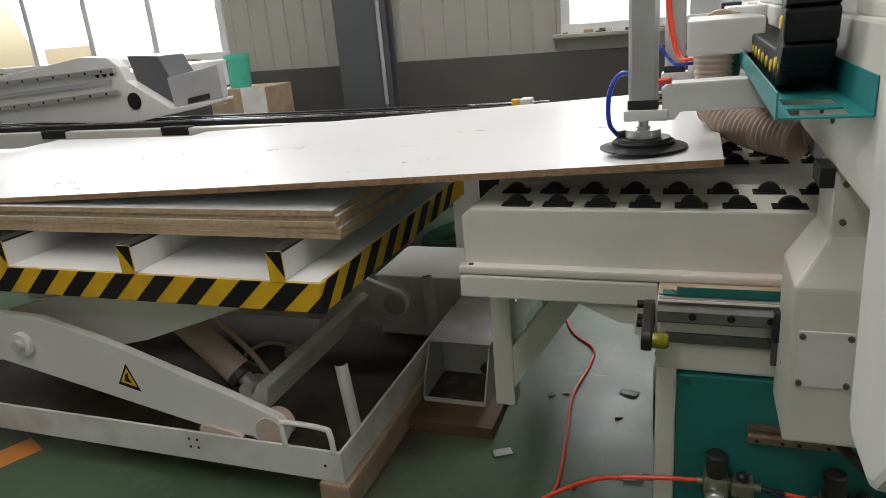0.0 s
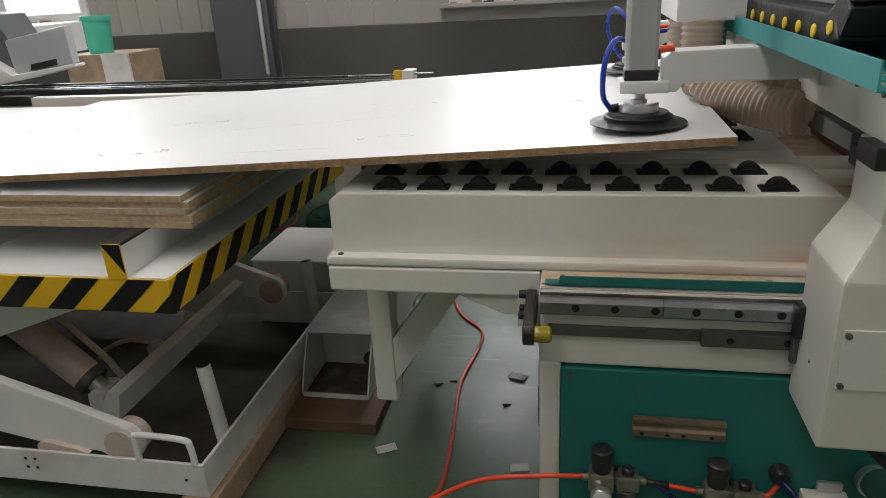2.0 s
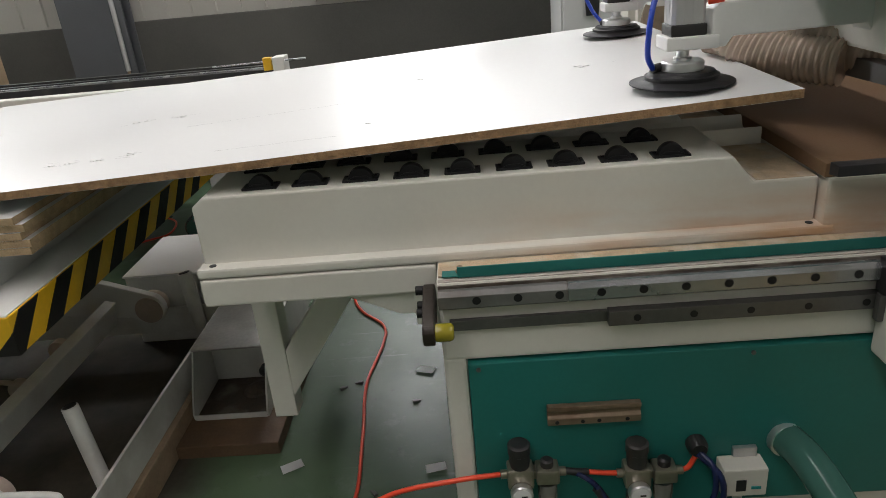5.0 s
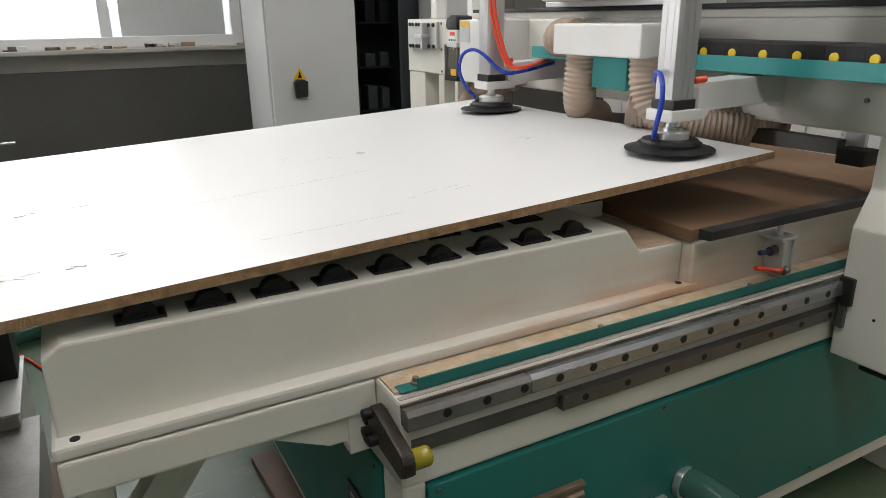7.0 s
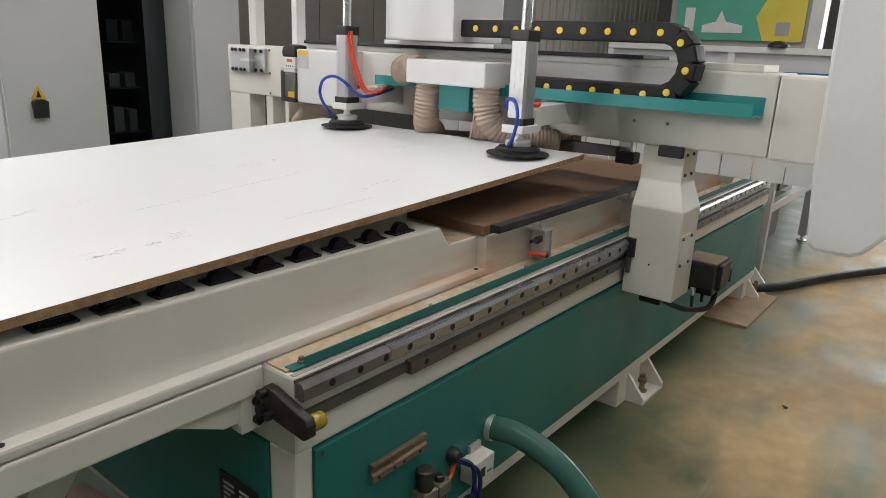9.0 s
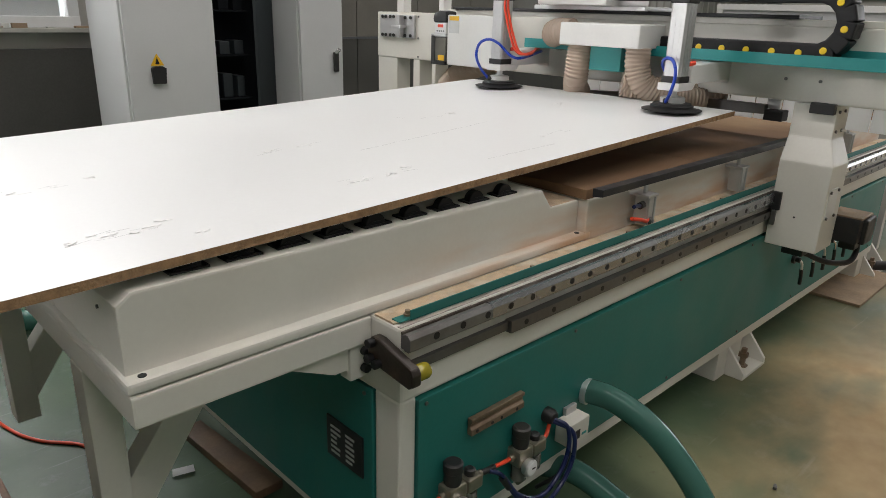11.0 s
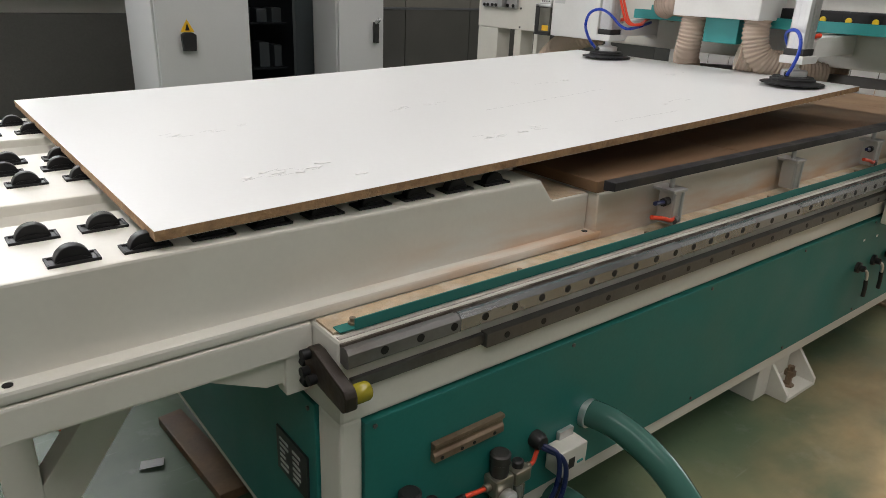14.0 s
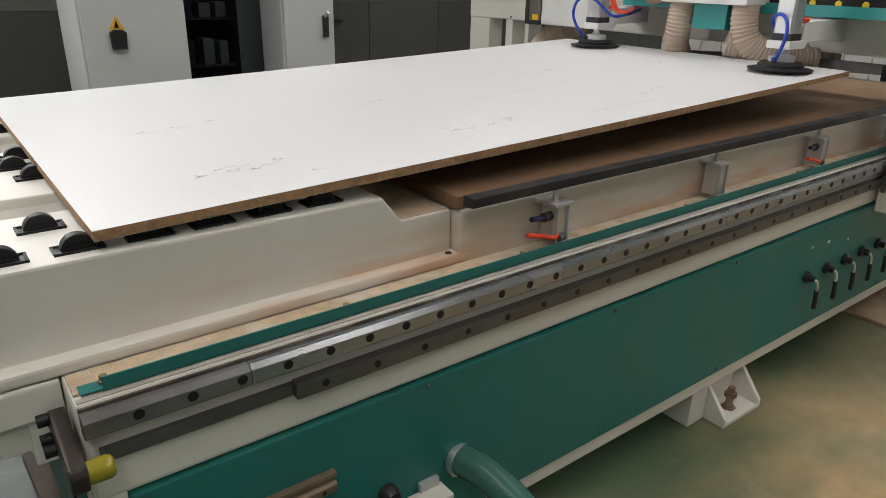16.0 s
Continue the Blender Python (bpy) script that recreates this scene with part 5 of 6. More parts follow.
# ---- lift table and stack ----
def lift_table():
    t = thing("scissor_lift", "white scissor lift table with black and yellow hazard edges", "lift table")
    x0, x1, y0, y1 = -3.45, -0.875, -0.076, 1.22
    part("platform", cuboid(x0, x1, y0, y1, 0.68, 0.769, 0.003), YELLOW, t, "platform edge in hazard yellow")
    part("platform_top", cuboid(x0 + 0.004, x1 - 0.004, y0 + 0.004, y1 - 0.004, 0.769, 0.772, 0), WHITE, t, "dusty white deck")
    for k in range(16):
        x = -1.077 - 0.1505 * k
        part("stripe", prism([(x, 0.681), (x + 0.073, 0.681), (x + 0.168, 0.768), (x + 0.095, 0.768)], "y", y0 - 0.0015, y0 + 0.004), TAPE, t)
    part("stripe", prism([(-0.93, 0.681), (x1, 0.681), (x1, 0.733)], "y", y0 - 0.0015, y0 + 0.004), TAPE, t)
    part("stripe", prism([(y0, 0.681), (y0 + 0.018, 0.681), (y0 + 0.113, 0.768), (y0 + 0.04, 0.768), (y0, 0.733)], "x", x1 - 0.004, x1 + 0.0015), TAPE, t)
    for k in range(7):
        y = y0 + 0.095 + 0.1505 * k
        part("stripe", prism([(y, 0.681), (y + 0.073, 0.681), (y + 0.168, 0.768), (y + 0.095, 0.768)], "x", x1 - 0.004, x1 + 0.0015), TAPE, t)
    for bx in (-1.015, -1.54, -2.065, -2.6):
        b = part("bunk", cuboid(bx - 0.012, bx + 0.03, -0.074, 1.18, 0.772, 0.852, 0.002), WHITE, t, "white bunk channel with a hazard end")
        part("bunk_top", cuboid(bx - 0.014, bx + 0.032, -0.076, 1.18, 0.852, 0.86, 0.002), DARKGREY, b)
        part("bunk_end", cuboid(bx - 0.016, bx + 0.034, -0.0785, -0.0745, 0.7695, 0.8595, 0.0005), YELLOW, b)
        part("stripe", prism([(bx - 0.016, 0.859), (bx + 0.034, 0.785), (bx + 0.034, 0.859)], "y", -0.0800, -0.0786), TAPE, b)
    # base frame on a timber
    bm = cuboid(-3.5, -0.905, -0.055, -0.045, 0.10, 0.208, 0.002)
    cuboid(-3.5, -0.916, -0.044, 0.03, 0.10, 0.108, 0.001, bm)
    cuboid(-0.915, -0.905, -0.0445, 1.05, 0.10, 0.2078, 0.002, bm)
    cuboid(-0.985, -0.916, 0.031, 1.05, 0.10, 0.108, 0.001, bm)
    cuboid(-3.5, -0.916, 1.04, 1.05, 0.10, 0.208, 0.002, bm)
    part("base_frame", bm, SCUFFED, t, "scuffed white base frame")
    repeat("frame_hole", lathe([(0.005, -0.001), (0.005, 0.001)], "y", (0, 0, 0), 8), BLACK, t, [(-1.47 + dx, -0.0555, 0.15 + dz) for dx in (0, 0.032) for dz in (0, 0.03)] + [(-0.965, -0.0555, 0.155)])
    part("loop_handle", tube([(-1.10, -0.05, 0.205), (-1.10, -0.05, 0.27), (-1.085, -0.05, 0.29), (-0.955, -0.05, 0.285), (-0.935, -0.05, 0.265), (-0.93, -0.05, 0.20)], 0.009, 10, 6), WHITE, t)
    pst = part("post", rod((-0.945, 0.13, 0.13), (-0.985, 0.155, 0.39), 0.021, 18), SCUFFED, t)
    part("post_bore", rod((-0.98495, 0.15497, 0.3897), (-0.9851, 0.15506, 0.3906), 0.0175), BLACK, pst)
    pst = part("post", rod((-1.0, 1.02, 0.105), (-1.02, 1.035, 0.352), 0.026), SCUFFED, t)
    part("post_bore", rod((-1.0199, 1.0349, 0.3515), (-1.0202, 1.0352, 0.3535), 0.021), BLACK, pst)

    # scissor arms: plates deepest at the pivot, with round ends
    def arm(y, th, s):
        pts = [(-3.16, 0.70 - 0.05), (-2.25, 0.572), (-2.03, 0.566), (-1.75, 0.495), (-1.30, 0.350)]
        for k in range(11):
            a = 1.0 - 0.30 * k
            pts.append((-1.165 + 0.062 * math.cos(a), 0.236 + 0.062 * math.sin(a)))
        pts += [(-1.235, 0.205), (-1.43, 0.221), (-2.27, 0.384), (-3.20, 0.575)]
        if s < 0:
            pts = [(x, z) for x, z in ((-2.25, 0.55), (-1.78, 0.674), (-1.12, 0.676), (-1.14, 0.655), (-1.36, 0.575), (-1.67, 0.466), (-1.93, 0.405), (-3.1, 0.20), (-3.2, 0.24), (-3.16, 0.30))]
        return prism(pts, "y", y, y + th, 0.004)

    for y in (-0.03, 0.98):
        a = part("scissor_arm", arm(y, 0.03, 1), WHITE, t)
        part("end_roller", lathe([(0.050, y - 0.004), (0.053, y), (0.053, y + 0.07)], "y", (-1.165, 0, 0.231), 28), RAM, a, "beige roller at the arm's end")
        if y < 0:
            part("pivot", lathe([(0.042, y - 0.022), (0.045, y - 0.018), (0.045, y - 0.002)], "y", (-2.13, 0, 0.462), 24), WHITE, a)
            part("pivot_pin", lathe([(0.022, y - 0.036), (0.024, y - 0.032), (0.024, y - 0.02)], "y", (-2.13, 0, 0.462), 16), SCUFFED, a)
            lb = part("warning_label", prism([(-1.727, 0.353), (-1.663, 0.339), (-1.690, 0.408)], "y", y - 0.0028, y - 0.0015), YELLOW, a, "yellow triangular warning label")
            part("label_rim", prism([(-1.741, 0.342), (-1.650, 0.322), (-1.690, 0.423)], "y", y - 0.0016, y - 0.0004), TAPE, lb)
            part("label_sign", prism([(-1.708, 0.358), (-1.680, 0.352), (-1.690, 0.372), (-1.686, 0.390), (-1.698, 0.384)], "y", y - 0.004, y - 0.0027), TAPE, lb)
            part("slide_block", prism([(-1.425, 0.208), (-1.425, 0.225), (-1.40, 0.237), (-1.30, 0.222), (-1.26, 0.208)], "y", y - 0.018, y - 0.001, 0.003), RAM, a)
    for y in (0.06, 0.90):
        part("scissor_arm", arm(y, 0.03, -1), WHITE, t)
    part("cross_shaft", prism([(-1.36, 0.20), (-1.28, 0.20), (-1.26, 0.29), (-1.30, 0.30)], "y", 0.12, 0.95, 0.004), SCUFFED, t)
    part("hydraulic_ram", rod((-1.85, 0.27, 0.59), (-1.47, 0.25, 0.26), 0.052, 24), RAM, t, "dusty beige hydraulic ram")
    part("ram_collar", rod((-1.475, 0.251, 0.264), (-1.45, 0.249, 0.243), 0.054, 24), RACK, t)
    part("ram_rod", rod((-1.46, 0.25, 0.25), (-1.40, 0.247, 0.20), 0.028, 16), CHROME, t)
    part("ram_clevis", cuboid(-1.44, -1.385, 0.19, 0.30, 0.165, 0.235, 0.01), SCUFFED, t)
    part("hydraulic_line", tube([(-1.63, 0.31, 0.49), (-1.55, 0.32, 0.40), (-1.44, 0.31, 0.30), (-1.38, 0.29, 0.25), (-1.34, 0.29, 0.22)], 0.011, 8), RAM, t)
    part("hydraulic_line", tube([(-1.72, 0.60, 0.11), (-1.69, 0.60, 0.145), (-1.58, 0.60, 0.195), (-1.46, 0.60, 0.185), (-1.40, 0.62, 0.13)], 0.009, 8), RAM, t)
    for x, y, z in ((-1.52, 0.66, 0.118), (-1.33, 0.66, 0.262)):
        part("guide_roller", lathe([(0.018, y - 0.004), (0.036, y), (0.036, y + 0.03)], "y", (x, 0, z), 20), RAM, t)


lift_table()
tagged(part("timber_beam", cuboid(-0.99, -0.885, -0.07, 1.0, 0.0, 0.099, 0.008), TIMBER), "old timber beam under the lift frame", "timber")
tagged(part("timber_beam", cuboid(-3.3, -3.18, -0.07, 1.0, 0.0, 0.099, 0.008), TIMBER), "old timber beam under the lift frame", "timber")


def stack():
    z, rnd = 0.8605, random.Random(5)
    for k in range(5):
        b = board("stacked_sheet", "white faced chipboard sheet in a stack on the lift", 2.45, 1.335, 0.0168, 0.0, "sheets stacked on the lift", PALECHIP)
        z += 0.0172
        dx, dy = rnd.uniform(-0.009, 0.006), rnd.uniform(-0.003, 0.006)
        b.matrix_basis = pose(-0.853 + dx - (0.012 if k == 4 else 0), 0.028 + dy, z, 0, 0, rnd.uniform(-0.25, 0.25))


stack()


def pump_box():
    b = thing("steel_box", "open white steel box with a scuffed lid, on a plank", "steel box")
    part("lid", cuboid(-0.874, -0.622, 0.628, 1.2, 0.246, 0.253, 0.002), SHEETSTEEL, b, "scuffed bare steel lid")
    for x in (-0.872, -0.630):
        part("side", prism([(0.535, 0.045), (0.53, 0.07), (0.56, 0.13), (0.632, 0.245), (1.2, 0.245), (1.2, 0.045)], "x", x, x + 0.006, 0.001), SCUFFED, b)
    part("bottom", cuboid(-0.866, -0.630, 0.535, 1.2, 0.045, 0.050, 0.001), GRIMESHADE, b, "grimy box bottom")
    part("back", cuboid(-0.866, -0.630, 0.76, 0.766, 0.050, 0.246, 0.001), SCUFFED, b)
    part("lip", cuboid(-0.866, -0.630, 0.531, 0.535, 0.045, 0.064, 0.001), SCUFFED, b)
    part("knob", lathe([(0.012, 0.70), (0.022, 0.705), (0.022, 0.725), (0.012, 0.73), (0.012, 0.76)], "y", (-0.672, 0, 0.105), 14), PLASTIC, b)
    part("grime_clump", lathe([(0.05, 0.0495), (0.045, 0.058), (0.025, 0.066), (0.006, 0.069)], "z", (-0.70, 0.68, 0), 9, None, True), GRIMESHADE, b)
    tagged(part("plank", cuboid(-0.93, -0.565, 0.40, 1.25, 0.0, 0.044, 0.004), DARKPLANK), "dark brown board under the steel box", "board")
    w = thing("pump_case", "low white pump case behind the lift frame", "case")
    part("case", cuboid(-1.32, -0.67, 1.15, 1.56, 0.0, 0.295, 0.006), SCUFFED, w)
    part("cover", cuboid(-1.325, -0.665, 1.145, 1.565, 0.295, 0.303, 0.002), LITWHITE, w, "white cover, coloured brighter for the light on it")
    c = thing("control_box", "tall black control box standing on the pump case", "control box")
    part("cap", cuboid(-0.862, -0.671, 1.376, 1.544, 0.8605, 0.87, 0.002), DARKGREY, c)
    part("housing", cuboid(-0.858, -0.675, 1.38, 1.54, 0.3035, 0.86, 0.006), PLASTIC, c)


pump_box()


def floor_scraps():
    rnd = random.Random(8)
    for x, y, a, s in ((-0.514, 0.333, 0.5, 0.055), (-0.082, 0.294, 0.2, 0.05), (-0.132, 0.805, -0.3, 0.055), (-0.9, 1.0, 0.4, 0.03), (-0.55, 1.28, 0.3, 0.03), (-2.35, -0.25, 0.7, 0.06), (3.3, -1.1, 0.2, 0.04)):
        bm = bmesh.new()
        vs = [bm.verts.new(p) for p in ((-s * 0.6, -s * 0.4, 0.006), (s * 0.6, -s * 0.45, 0.009), (s * 0.62, s * 0.4, 0.002), (-s * 0.55, s * 0.42, 0.0015))]
        bm.faces.new(vs)
        bmesh.ops.solidify(bm, geom=bm.faces[:], thickness=0.001)
        o = tagged(part("paper_scrap", bm, PAPER), "small scrap of white paper on the floor", "paper", "paper scraps on the floor")
        o.matrix_basis = pose(x, y, 0.0012, 0, 0, math.degrees(a))
    for x, y in ((-0.42, 0.72), (-0.36, 0.75), (-0.16, 0.62), (-0.25, 0.2), (1.2, -0.5), (2.2, -0.6)):
        bm = cuboid(-0.008, 0.008, -0.006, 0.006, 0, 0.01, 0.002)
        cuboid(0.004, 0.02, -0.003, 0.004, 0, 0.006, 0.001, bm)
        o = tagged(part("debris", bm, RACK), "dark crumb of debris on the floor", "debris", "debris on the floor")
        o.matrix_basis = pose(x, y, 0.0005, 0, 0, rnd.uniform(0, 180))


floor_scraps()
tagged(part("plank", cuboid(3.0, 3.65, -0.215, 0.2, 0.0005, 0.016, 0.002), TIMBER), "brown board lying under the router foot", "board")
tagged(part("plank", prism([(-0.055, 0.99), (-0.03, 0.53), (0.06, 0.53), (0.02, 1.0)], "z", 0.0005, 0.03, 0.003), DARKPLANK), "dark brown board lying under the router", "board")
structure("floor_line", prism([(-2.62, -0.55), (-2.50, -0.60), (-2.22, -0.02), (-2.34, 0.03)], "z", 0.0002, 0.0012), ORANGE, "worn orange line on the floor", "floor marking")


# ---- behind: electrical cabinets ----
def electric_cabinet(x0, x1, y0, y1, h, label, side=True):
    c = thing("electric_cabinet", label, "cabinet", "electrical cabinets by the wall")
    part("body", cuboid(x0, x1, y0 + 0.022, y1, 0.05, h, 0.006), CABINET, c)
    part("plinth", cuboid(x0 + 0.01, x1 - 0.01, y0 + 0.03, y1 - 0.01, 0, 0.05, 0.002), COLUMN, c)
    d = part("door", cuboid(x0 + 0.012, x1 - 0.006, y0, y0 + 0.02, 0.08, h - 0.03, 0.004), CABINET, c)
    return c, d


c, d = electric_cabinet(0.70, 1.27, 3.18, 3.72, 2.0, "pale grey electrical cabinet with a warning sign and black lock")
part("warning_sign", prism([(0.845, 1.035), (0.925, 1.035), (0.885, 1.105)], "y", 3.176, 3.1795), YELLOW, d)
part("sign_mark", prism([(0.872, 1.043), (0.898, 1.043), (0.885, 1.085)], "y", 3.1745, 3.1762), TAPE, d)
part("lock", prism([(0.848, 0.93), (0.922, 0.93), (0.928, 1.02), (0.905, 1.033), (0.862, 1.033), (0.842, 1.02)], "y", 3.15, 3.179, 0.004), PLASTIC, d, "black swing lock")
c, d = electric_cabinet(1.85, 2.215, 3.14, 3.72, 2.0, "pale grey electrical cabinet door with a chrome handle")
hb = part("handle", cuboid(2.125, 2.16, 3.115, 3.139, 0.955, 1.09, 0.004), PLASTIC, d)
part("latch", rod((2.14, 3.085, 1.11), (2.14, 3.12, 1.085), 0.014), CHROME, hb)


def dark_rack():
    """An open cabinet: shelves and units coloured near-black for its inner shade, and its blue-grey inner leaf."""
    r = thing("equipment_rack", "open cabinet of equipment between the pale cabinets, its inner shade painted near-black", "rack")
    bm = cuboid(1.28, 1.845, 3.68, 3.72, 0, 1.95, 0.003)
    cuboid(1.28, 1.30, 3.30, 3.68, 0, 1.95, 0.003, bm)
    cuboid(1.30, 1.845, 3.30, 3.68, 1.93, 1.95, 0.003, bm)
    part("frame", bm, RACKSHADE, r)
    part("inner_leaf", prism([(1.66, 3.40), (1.675, 3.39), (1.845, 3.46), (1.84, 3.48)], "z", 0.03, 1.92, 0.002), LEAF, r, "dim blue-grey inner leaf")
    rnd = random.Random(3)
    for k in range(6):
        z = 0.20 + 0.29 * k
        part("unit_shelf", cuboid(1.302, 1.66, 3.47, 3.679, z - 0.016, z - 0.006, 0.001), RACKSHADE, r)
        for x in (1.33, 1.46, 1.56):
            part("unit", cuboid(x + rnd.uniform(0, 0.02), x + rnd.uniform(0.06, 0.09), 3.52, 3.66, z - 0.0055, z + rnd.uniform(0.05, 0.17), 0.006), rnd.choice((RACKSHADE, RACKSHADE, LEAF)), r)


dark_rack()


# ---- behind: second router ----
def second_router():
    m = thing("second_router", "white flatbed router standing by the windows", "machine")
    part("bed", cuboid(-6.5, -0.72, 1.90, 3.1, 0.55, 0.66, 0.006), WHITE, m)
    part("near_beam", cuboid(-6.5, -0.66, 1.54, 1.60, 0.87, 0.962, 0.006), WHITE, m)
    part("table_top", cuboid(-6.4, -0.75, 1.90, 3.0, 0.66, 0.70, 0.004), ALU, m)
    for k, y in enumerate((1.67, 1.73, 1.80, 1.90)):
        part("rail", cuboid(-6.4, -0.72, y, y + 0.03, 0.90, 0.979, 0.003), (PLASTIC, STEEL, DARKGREY)[k % 3], m)
    for x in (-6.2, -3.6, -1.0):
        for y in (1.6, 2.95):
            part("leg", cuboid(x - 0.07, x + 0.07, y, y + 0.12, 0, 0.56 if y > 2 else 0.869, 0.005), WHITE, m)
        part("cross_beam", cuboid(x - 0.05, x + 0.05, 1.601, 1.94, 0.84, 0.899, 0.004), WHITE, m)
    for x in (-3.55, -2.65):
        part("stop_block", cuboid(x - 0.09, x + 0.09, 1.528, 1.585, 0.925, 0.972, 0.004), PLASTIC, m)
    part("limit_switch", cuboid(-0.735, -0.70, 1.585, 1.62, 0.985, 1.035, 0.003), YELLOW, m, "yellow limit switch")
    part("switch_bar", cuboid(-0.695, -0.645, 1.58, 1.66, 0.962, 1.035, 0.003), WHITE, m)
    part("probe", rod((-0.95, 1.60, 1.016), (-0.56, 1.60, 1.02), 0.004, 8), STEEL, m)
    g = part("gantry_leg", prism([(-4.9, 1.02), (-3.71, 0.985), (-3.19, 0.962), (-2.724, 1.029), (-2.46, 1.078), (-2.46, 1.095), (-2.85, 1.045), (-3.144, 1.218), (-3.175, 1.30), (-3.25, 1.36), (-3.45, 1.375), (-4.9, 1.21)], "y", 1.78, 1.86, 0.006), WHITE, m, "white gantry side plate")
    part("gantry_beam", cuboid(-3.95, -3.45, 1.86, 3.2, 1.05, 1.25, 0.01), WHITE, m)
    for za, zb in ((1.228, 1.289), (1.055, 1.160)):
        r = part("side_rail", prism([(-4.9, za - 0.018), (-3.2, zb - 0.018), (-3.2, zb + 0.012), (-4.9, za + 0.012)], "y", 1.752, 1.779, 0.003), ALU, m, "linear rail with bolt holes")
        repeat("bolt_hole", lathe([(0.008, 0), (0.008, 0.003)], "y", (0, 0, 0), 8), BLACK, r, [(-4.85 + 0.13 * k, 1.7505, za - 0.003 + (zb - za) * (0.05 + 0.13 * k) / 1.7) for k in range(13)])
    part("cover_strip", prism([(-4.9, 1.06 + 0.085), (-3.25, 1.235), (-3.25, 1.205), (-4.9, 1.12)], "y", 1.765, 1.779, 0.002), GREYBOX, m)
    repeat("cover_bolt", lathe([(0.016, 0), (0.016, 0.004)], "y", (0, 0, 0), 10), BLACK, m, [(-3.35 + 0.055 * k, 1.774, 1.262 + 0.003 * k) for k in range(3)])
    part("leg_hole", lathe([(0.05, 1.775), (0.05, 1.779)], "y", (-3.113, 0, 1.099), 20), BLACK, m)
    cb = part("spindle_box", prism([(-2.885, 1.217), (-2.515, 1.276), (-2.509, 1.091), (-2.868, 1.034)], "y", 1.83, 1.885, 0.006), GREYBOX, m, "grey spindle box")
    part("dark_panel", prism([(-3.18, 1.36), (-2.95, 1.345), (-2.89, 1.22), (-2.872, 1.036), (-2.95, 1.05), (-3.14, 1.2)], "y", 1.865, 2.1, 0.006), COLUMN, m)
    part("box_slot", prism([(-2.76, 1.062), (-2.60, 1.087), (-2.60, 1.117), (-2.75, 1.094)], "y", 1.815, 1.829, 0.002), PLASTIC, m)


second_router()


def bucket_and_box():
    b = thing("wooden_box", "brown box with a pale side by the wall", "box")
    part("box", cuboid(-3.75, -3.2, 3.3, 3.7, 0.0, 1.005, 0.006), TIMBER, b)
    part("box_side", cuboid(-3.425, -3.2, 3.28, 3.299, 0.0, 1.012, 0.003), SCUFFED, b)
    k = thing("bucket", "green plastic bucket standing on the box", "bucket")
    part("pail", lathe([(0.086, 1.006), (0.102, 1.235), (0.110, 1.237), (0.110, 1.262), (0.105, 1.276), (0.096, 1.276), (0.080, 1.02)], "z", (-3.505, 3.42, 0), 28), BUCKET, k)


bucket_and_box()


# ---- hoses on the floor behind the table ----
for pts in ([(-0.9, 3.05, 0.05), (-1.31, 2.83, 0.05), (-1.47, 2.62, 0.05), (-1.54, 2.42, 0.05), (-1.46, 2.28, 0.05), (-1.235, 2.265, 0.05), (-0.9, 2.35, 0.05), (-0.54, 2.45, 0.05), (-0.19, 2.2, 0.05), (0.3, 2.1, 0.05)],
            [(-1.9, 3.5, 0.05), (-1.45, 3.3, 0.05), (-0.9, 3.3, 0.05), (-0.48, 3.22, 0.05), (-0.17, 3.08, 0.05), (0.5, 3.0, 0.05)]):
    h = thing("floor_hose", "thick green suction hose lying on the floor", "hose", "hoses on the floor")
    part("hose", tube(pts, 0.048, 20, 10), GREENHOSE, h)
h = thing("floor_air_tube", "red air tube looping on the floor", "air tube")
part("tube", tube([(-1.95, 2.2, 0.008), (-1.769, 2.317, 0.008), (-1.698, 2.376, 0.008), (-1.70, 2.50, 0.008), (-1.76, 2.626, 0.008), (-1.95, 2.75, 0.008)], 0.006, 8), RED, h)
h = thing("floor_cable", "black cable lying on the floor", "cable")
part("cable", tube([(-1.2, 2.75, 0.012), (-0.7, 2.8, 0.012), (-0.4, 2.7, 0.012), (0.3, 2.6, 0.012)], 0.011, 8), PLASTIC, h)
rnd = random.Random(21)
for k in range(5):
    h = thing("floor_cable", "black cable in a heap on the floor by the wall", "cable", "cables heaped by the wall")
    pts, x, y = [], -0.75 + 0.1 * k, 3.55
    for i in range(7):
        pts.append((x + rnd.uniform(-0.08, 0.08), y + rnd.uniform(-0.22, 0.28), 0.02 + 0.024 * k + rnd.uniform(0, 0.02)))
        x += rnd.uniform(0.06, 0.2)
    part("cable", tube(pts, 0.014, 8, 8), PLASTIC, h)
h = thing("floor_cable", "thick black hose lying on the floor", "cable")
part("cable", tube([(3.55, 0.05, 0.05), (3.75, -0.15, 0.035), (4.4, -0.45, 0.035), (5.6, -1.1, 0.03)], 0.028, 12), PLASTIC, h)


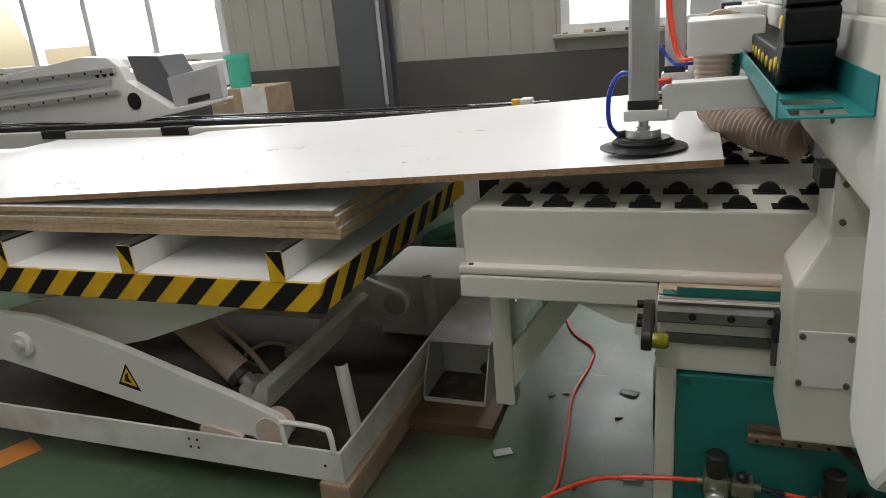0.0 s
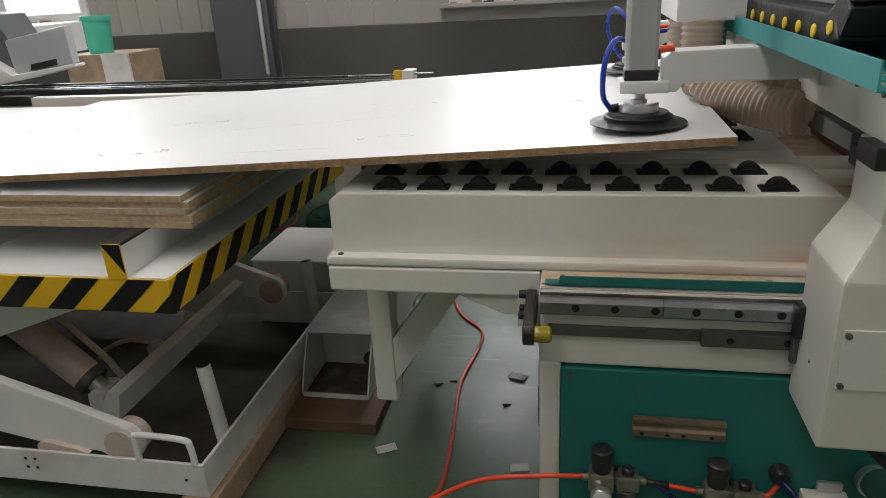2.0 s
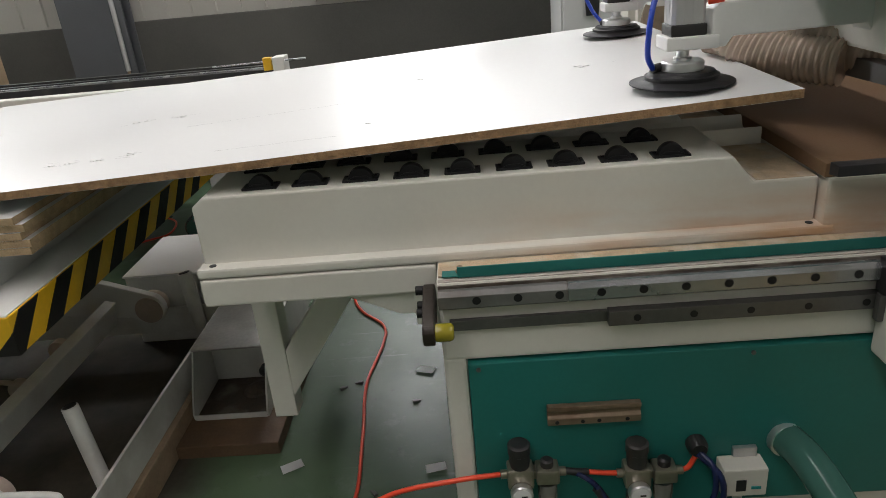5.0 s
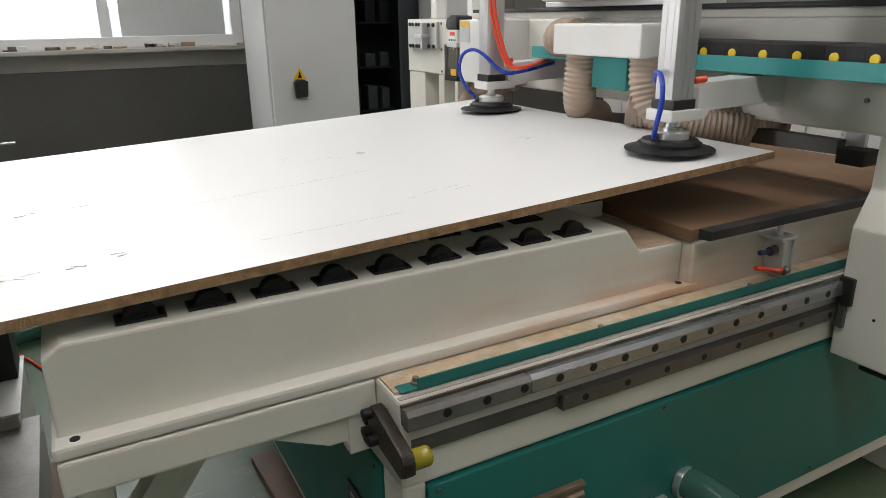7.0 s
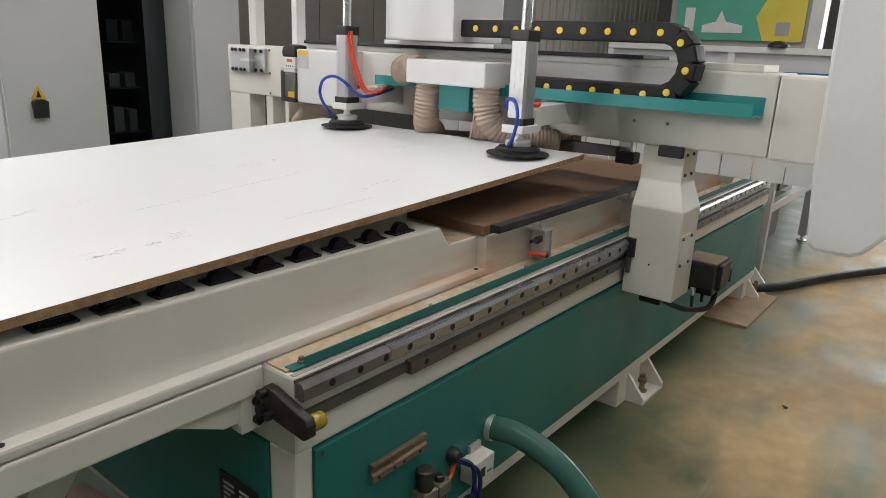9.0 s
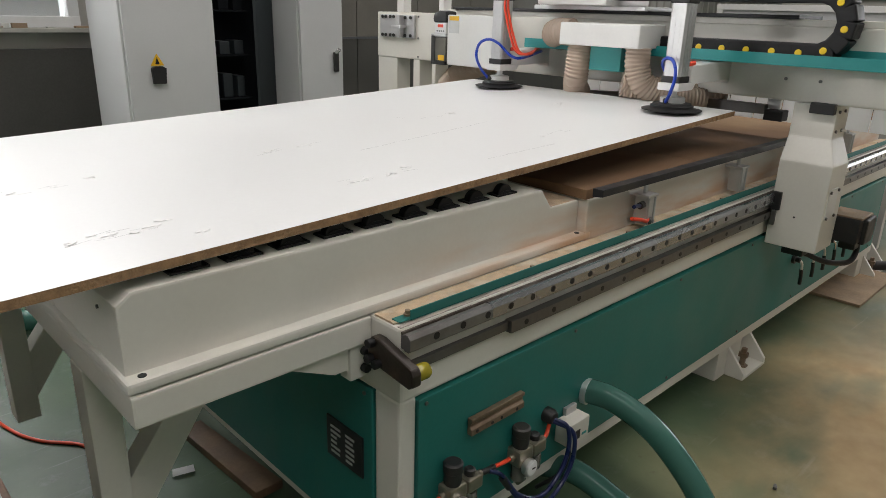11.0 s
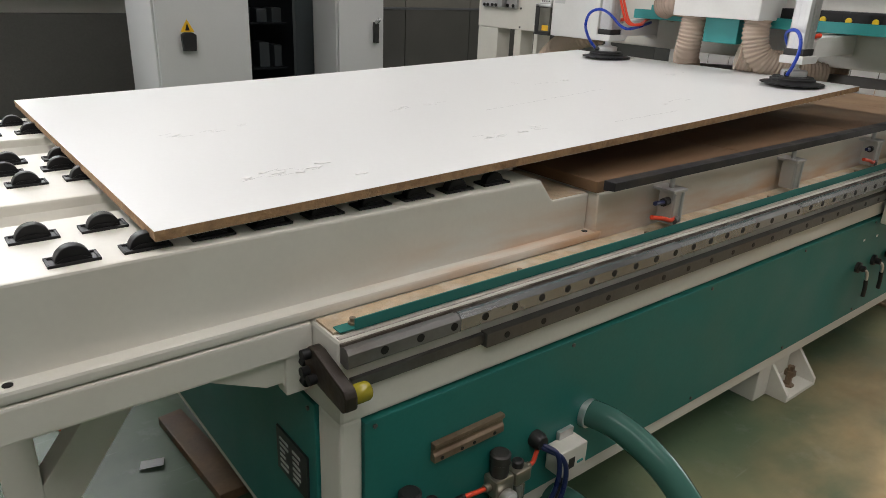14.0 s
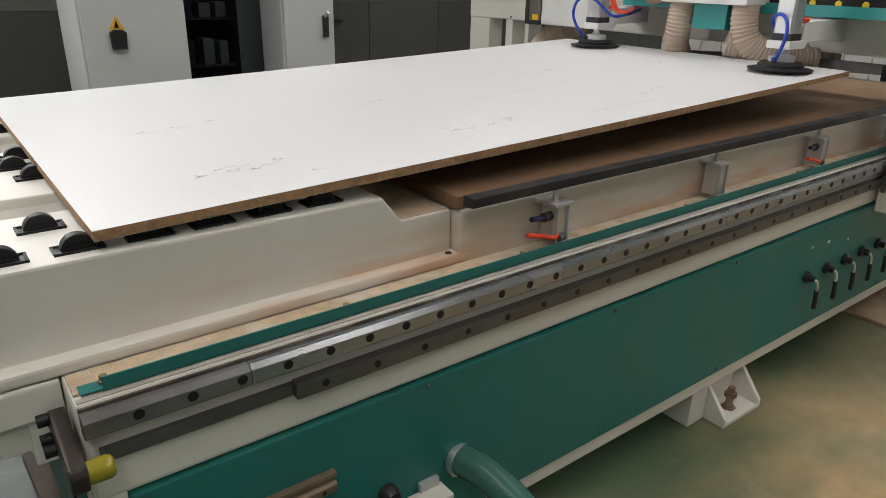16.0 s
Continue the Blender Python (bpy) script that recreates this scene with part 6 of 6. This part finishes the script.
# ---- far end: outfeed frame, poster ----
def outfeed():
    o = thing("outfeed_frame", "aluminium profile outfeed frame with levelling feet", "frame")
    for x in (3.95, 5.3):
        for y in (-0.02, 1.2):
            leg = part("leg", cuboid(x, x + 0.06, y, y + 0.06, 0.05, 0.80, 0.004), ALU, o)
            part("foot", lathe([(0.04, 0), (0.04, 0.012), (0.012, 0.02), (0.012, 0.06)], "z", (x + 0.03, y + 0.03, 0), 16), CHROME, leg)
    for y in (-0.02, 1.2):
        for z in (0.45, 0.74):
            part("rail", cuboid(4.01, 5.3, y + 0.005, y + 0.055, z, z + 0.06, 0.004), ALU, o)
    part("belt", cuboid(3.95, 5.36, 0.02, 1.24, 0.80, 0.83, 0.006), DARKGREY, o)
    part("side_cover", cuboid(4.02, 5.29, -0.035, -0.021, 0.60, 0.735, 0.003), PLASTIC, o, "black side cover")
    part("drive_box", cuboid(4.15, 4.55, 0.05, 0.35, 0.20, 0.44, 0.01), COLUMN, o, "dark drive box")


outfeed()
p = thing("poster", "green and yellow poster with a picture of a machine", "poster", at=(0, -0.25, 0))
part("sheet", cuboid(7.6, 7.62, 1.02, 2.42, 1.60, 3.0, 0), POSTERGREEN, p)
part("yellow_field", prism([(1.02, 1.60), (1.42, 1.60), (1.52, 1.85), (1.40, 2.1), (1.60, 2.5), (1.5, 3.0), (1.02, 3.0)], "x", 7.596, 7.5995), POSTERYELLOW, p)
part("pictured_machine", prism([(1.65, 1.68), (2.1, 1.68), (2.1, 1.76), (1.95, 1.80), (1.90, 1.92), (1.84, 1.80), (1.65, 1.76)], "x", 7.594, 7.5965), PAPER, p)
part("pictured_cabinet", cuboid(7.594, 7.5965, 2.2, 2.31, 1.66, 1.95, 0), PAPER, p)
part("code_panel", cuboid(7.592, 7.5955, 1.16, 1.30, 1.66, 1.80, 0), GREYBOX, p)
structure("partition_wall", cuboid(7.63, 7.8, 0.731, 2.25, 0, 4.5, 0.004), WALLPANEL, "pale partition wall behind the machines", "wall")
structure("door_post", cuboid(7.60, 7.82, 0.60, 0.730, 0, 4.5, 0.004), FRAME, "white door post beside the bright gateway", "door frame")


def far_guard():
    g = thing("guard_frame", "white guard frame across the far end of the line", "frame")
    part("top_rail", cuboid(5.95, 6.03, -0.2, 2.2, 1.46, 1.515, 0.004), WHITE, g)
    part("panel", cuboid(5.98, 6.0, -0.1, 2.2, 1.22, 1.46, 0.002), CABINET, g)
    for y in (-0.2, 0.95, 2.14):
        part("post", cuboid(5.955, 6.025, y, y + 0.06, 0, 1.46, 0.004), WHITE, g)
    part("brace", prism([(-0.2, 1.46), (-0.2, 1.515), (-0.55, 1.66), (-0.55, 1.60)], "x", 5.96, 6.02, 0.002), WHITE, g)
    part("blue_rail", cuboid(5.90, 5.945, -0.05, 0.5, 1.27, 1.315, 0.003), BLUEPAINT, g, "blue rail")
    part("dark_rail", cuboid(5.88, 5.945, 1.0, 1.75, 1.33, 1.36, 0.003), DARKGREY, g)
    part("knob", lathe([(0.09, 1.516), (0.085, 1.54), (0.05, 1.565), (0.01, 1.572)], "z", (5.99, 0.6, 0), 16), PLASTIC, g)


far_guard()


def motions():
    walk(GANTRY, [(t, pose(x, 0, 0)) for t, x in TIP])
    rows = []
    for t, x in TIP:
        left = 0.963 + 0.027 * min(1.0, max(0.0, (t - 6) / 7))
        rows.append((t, pose(x, 0.045, 1.0745, 0, -math.degrees(math.asin((1.0745 - left) / 2.45)), 0)))
    walk(SHEET, rows)


motions()
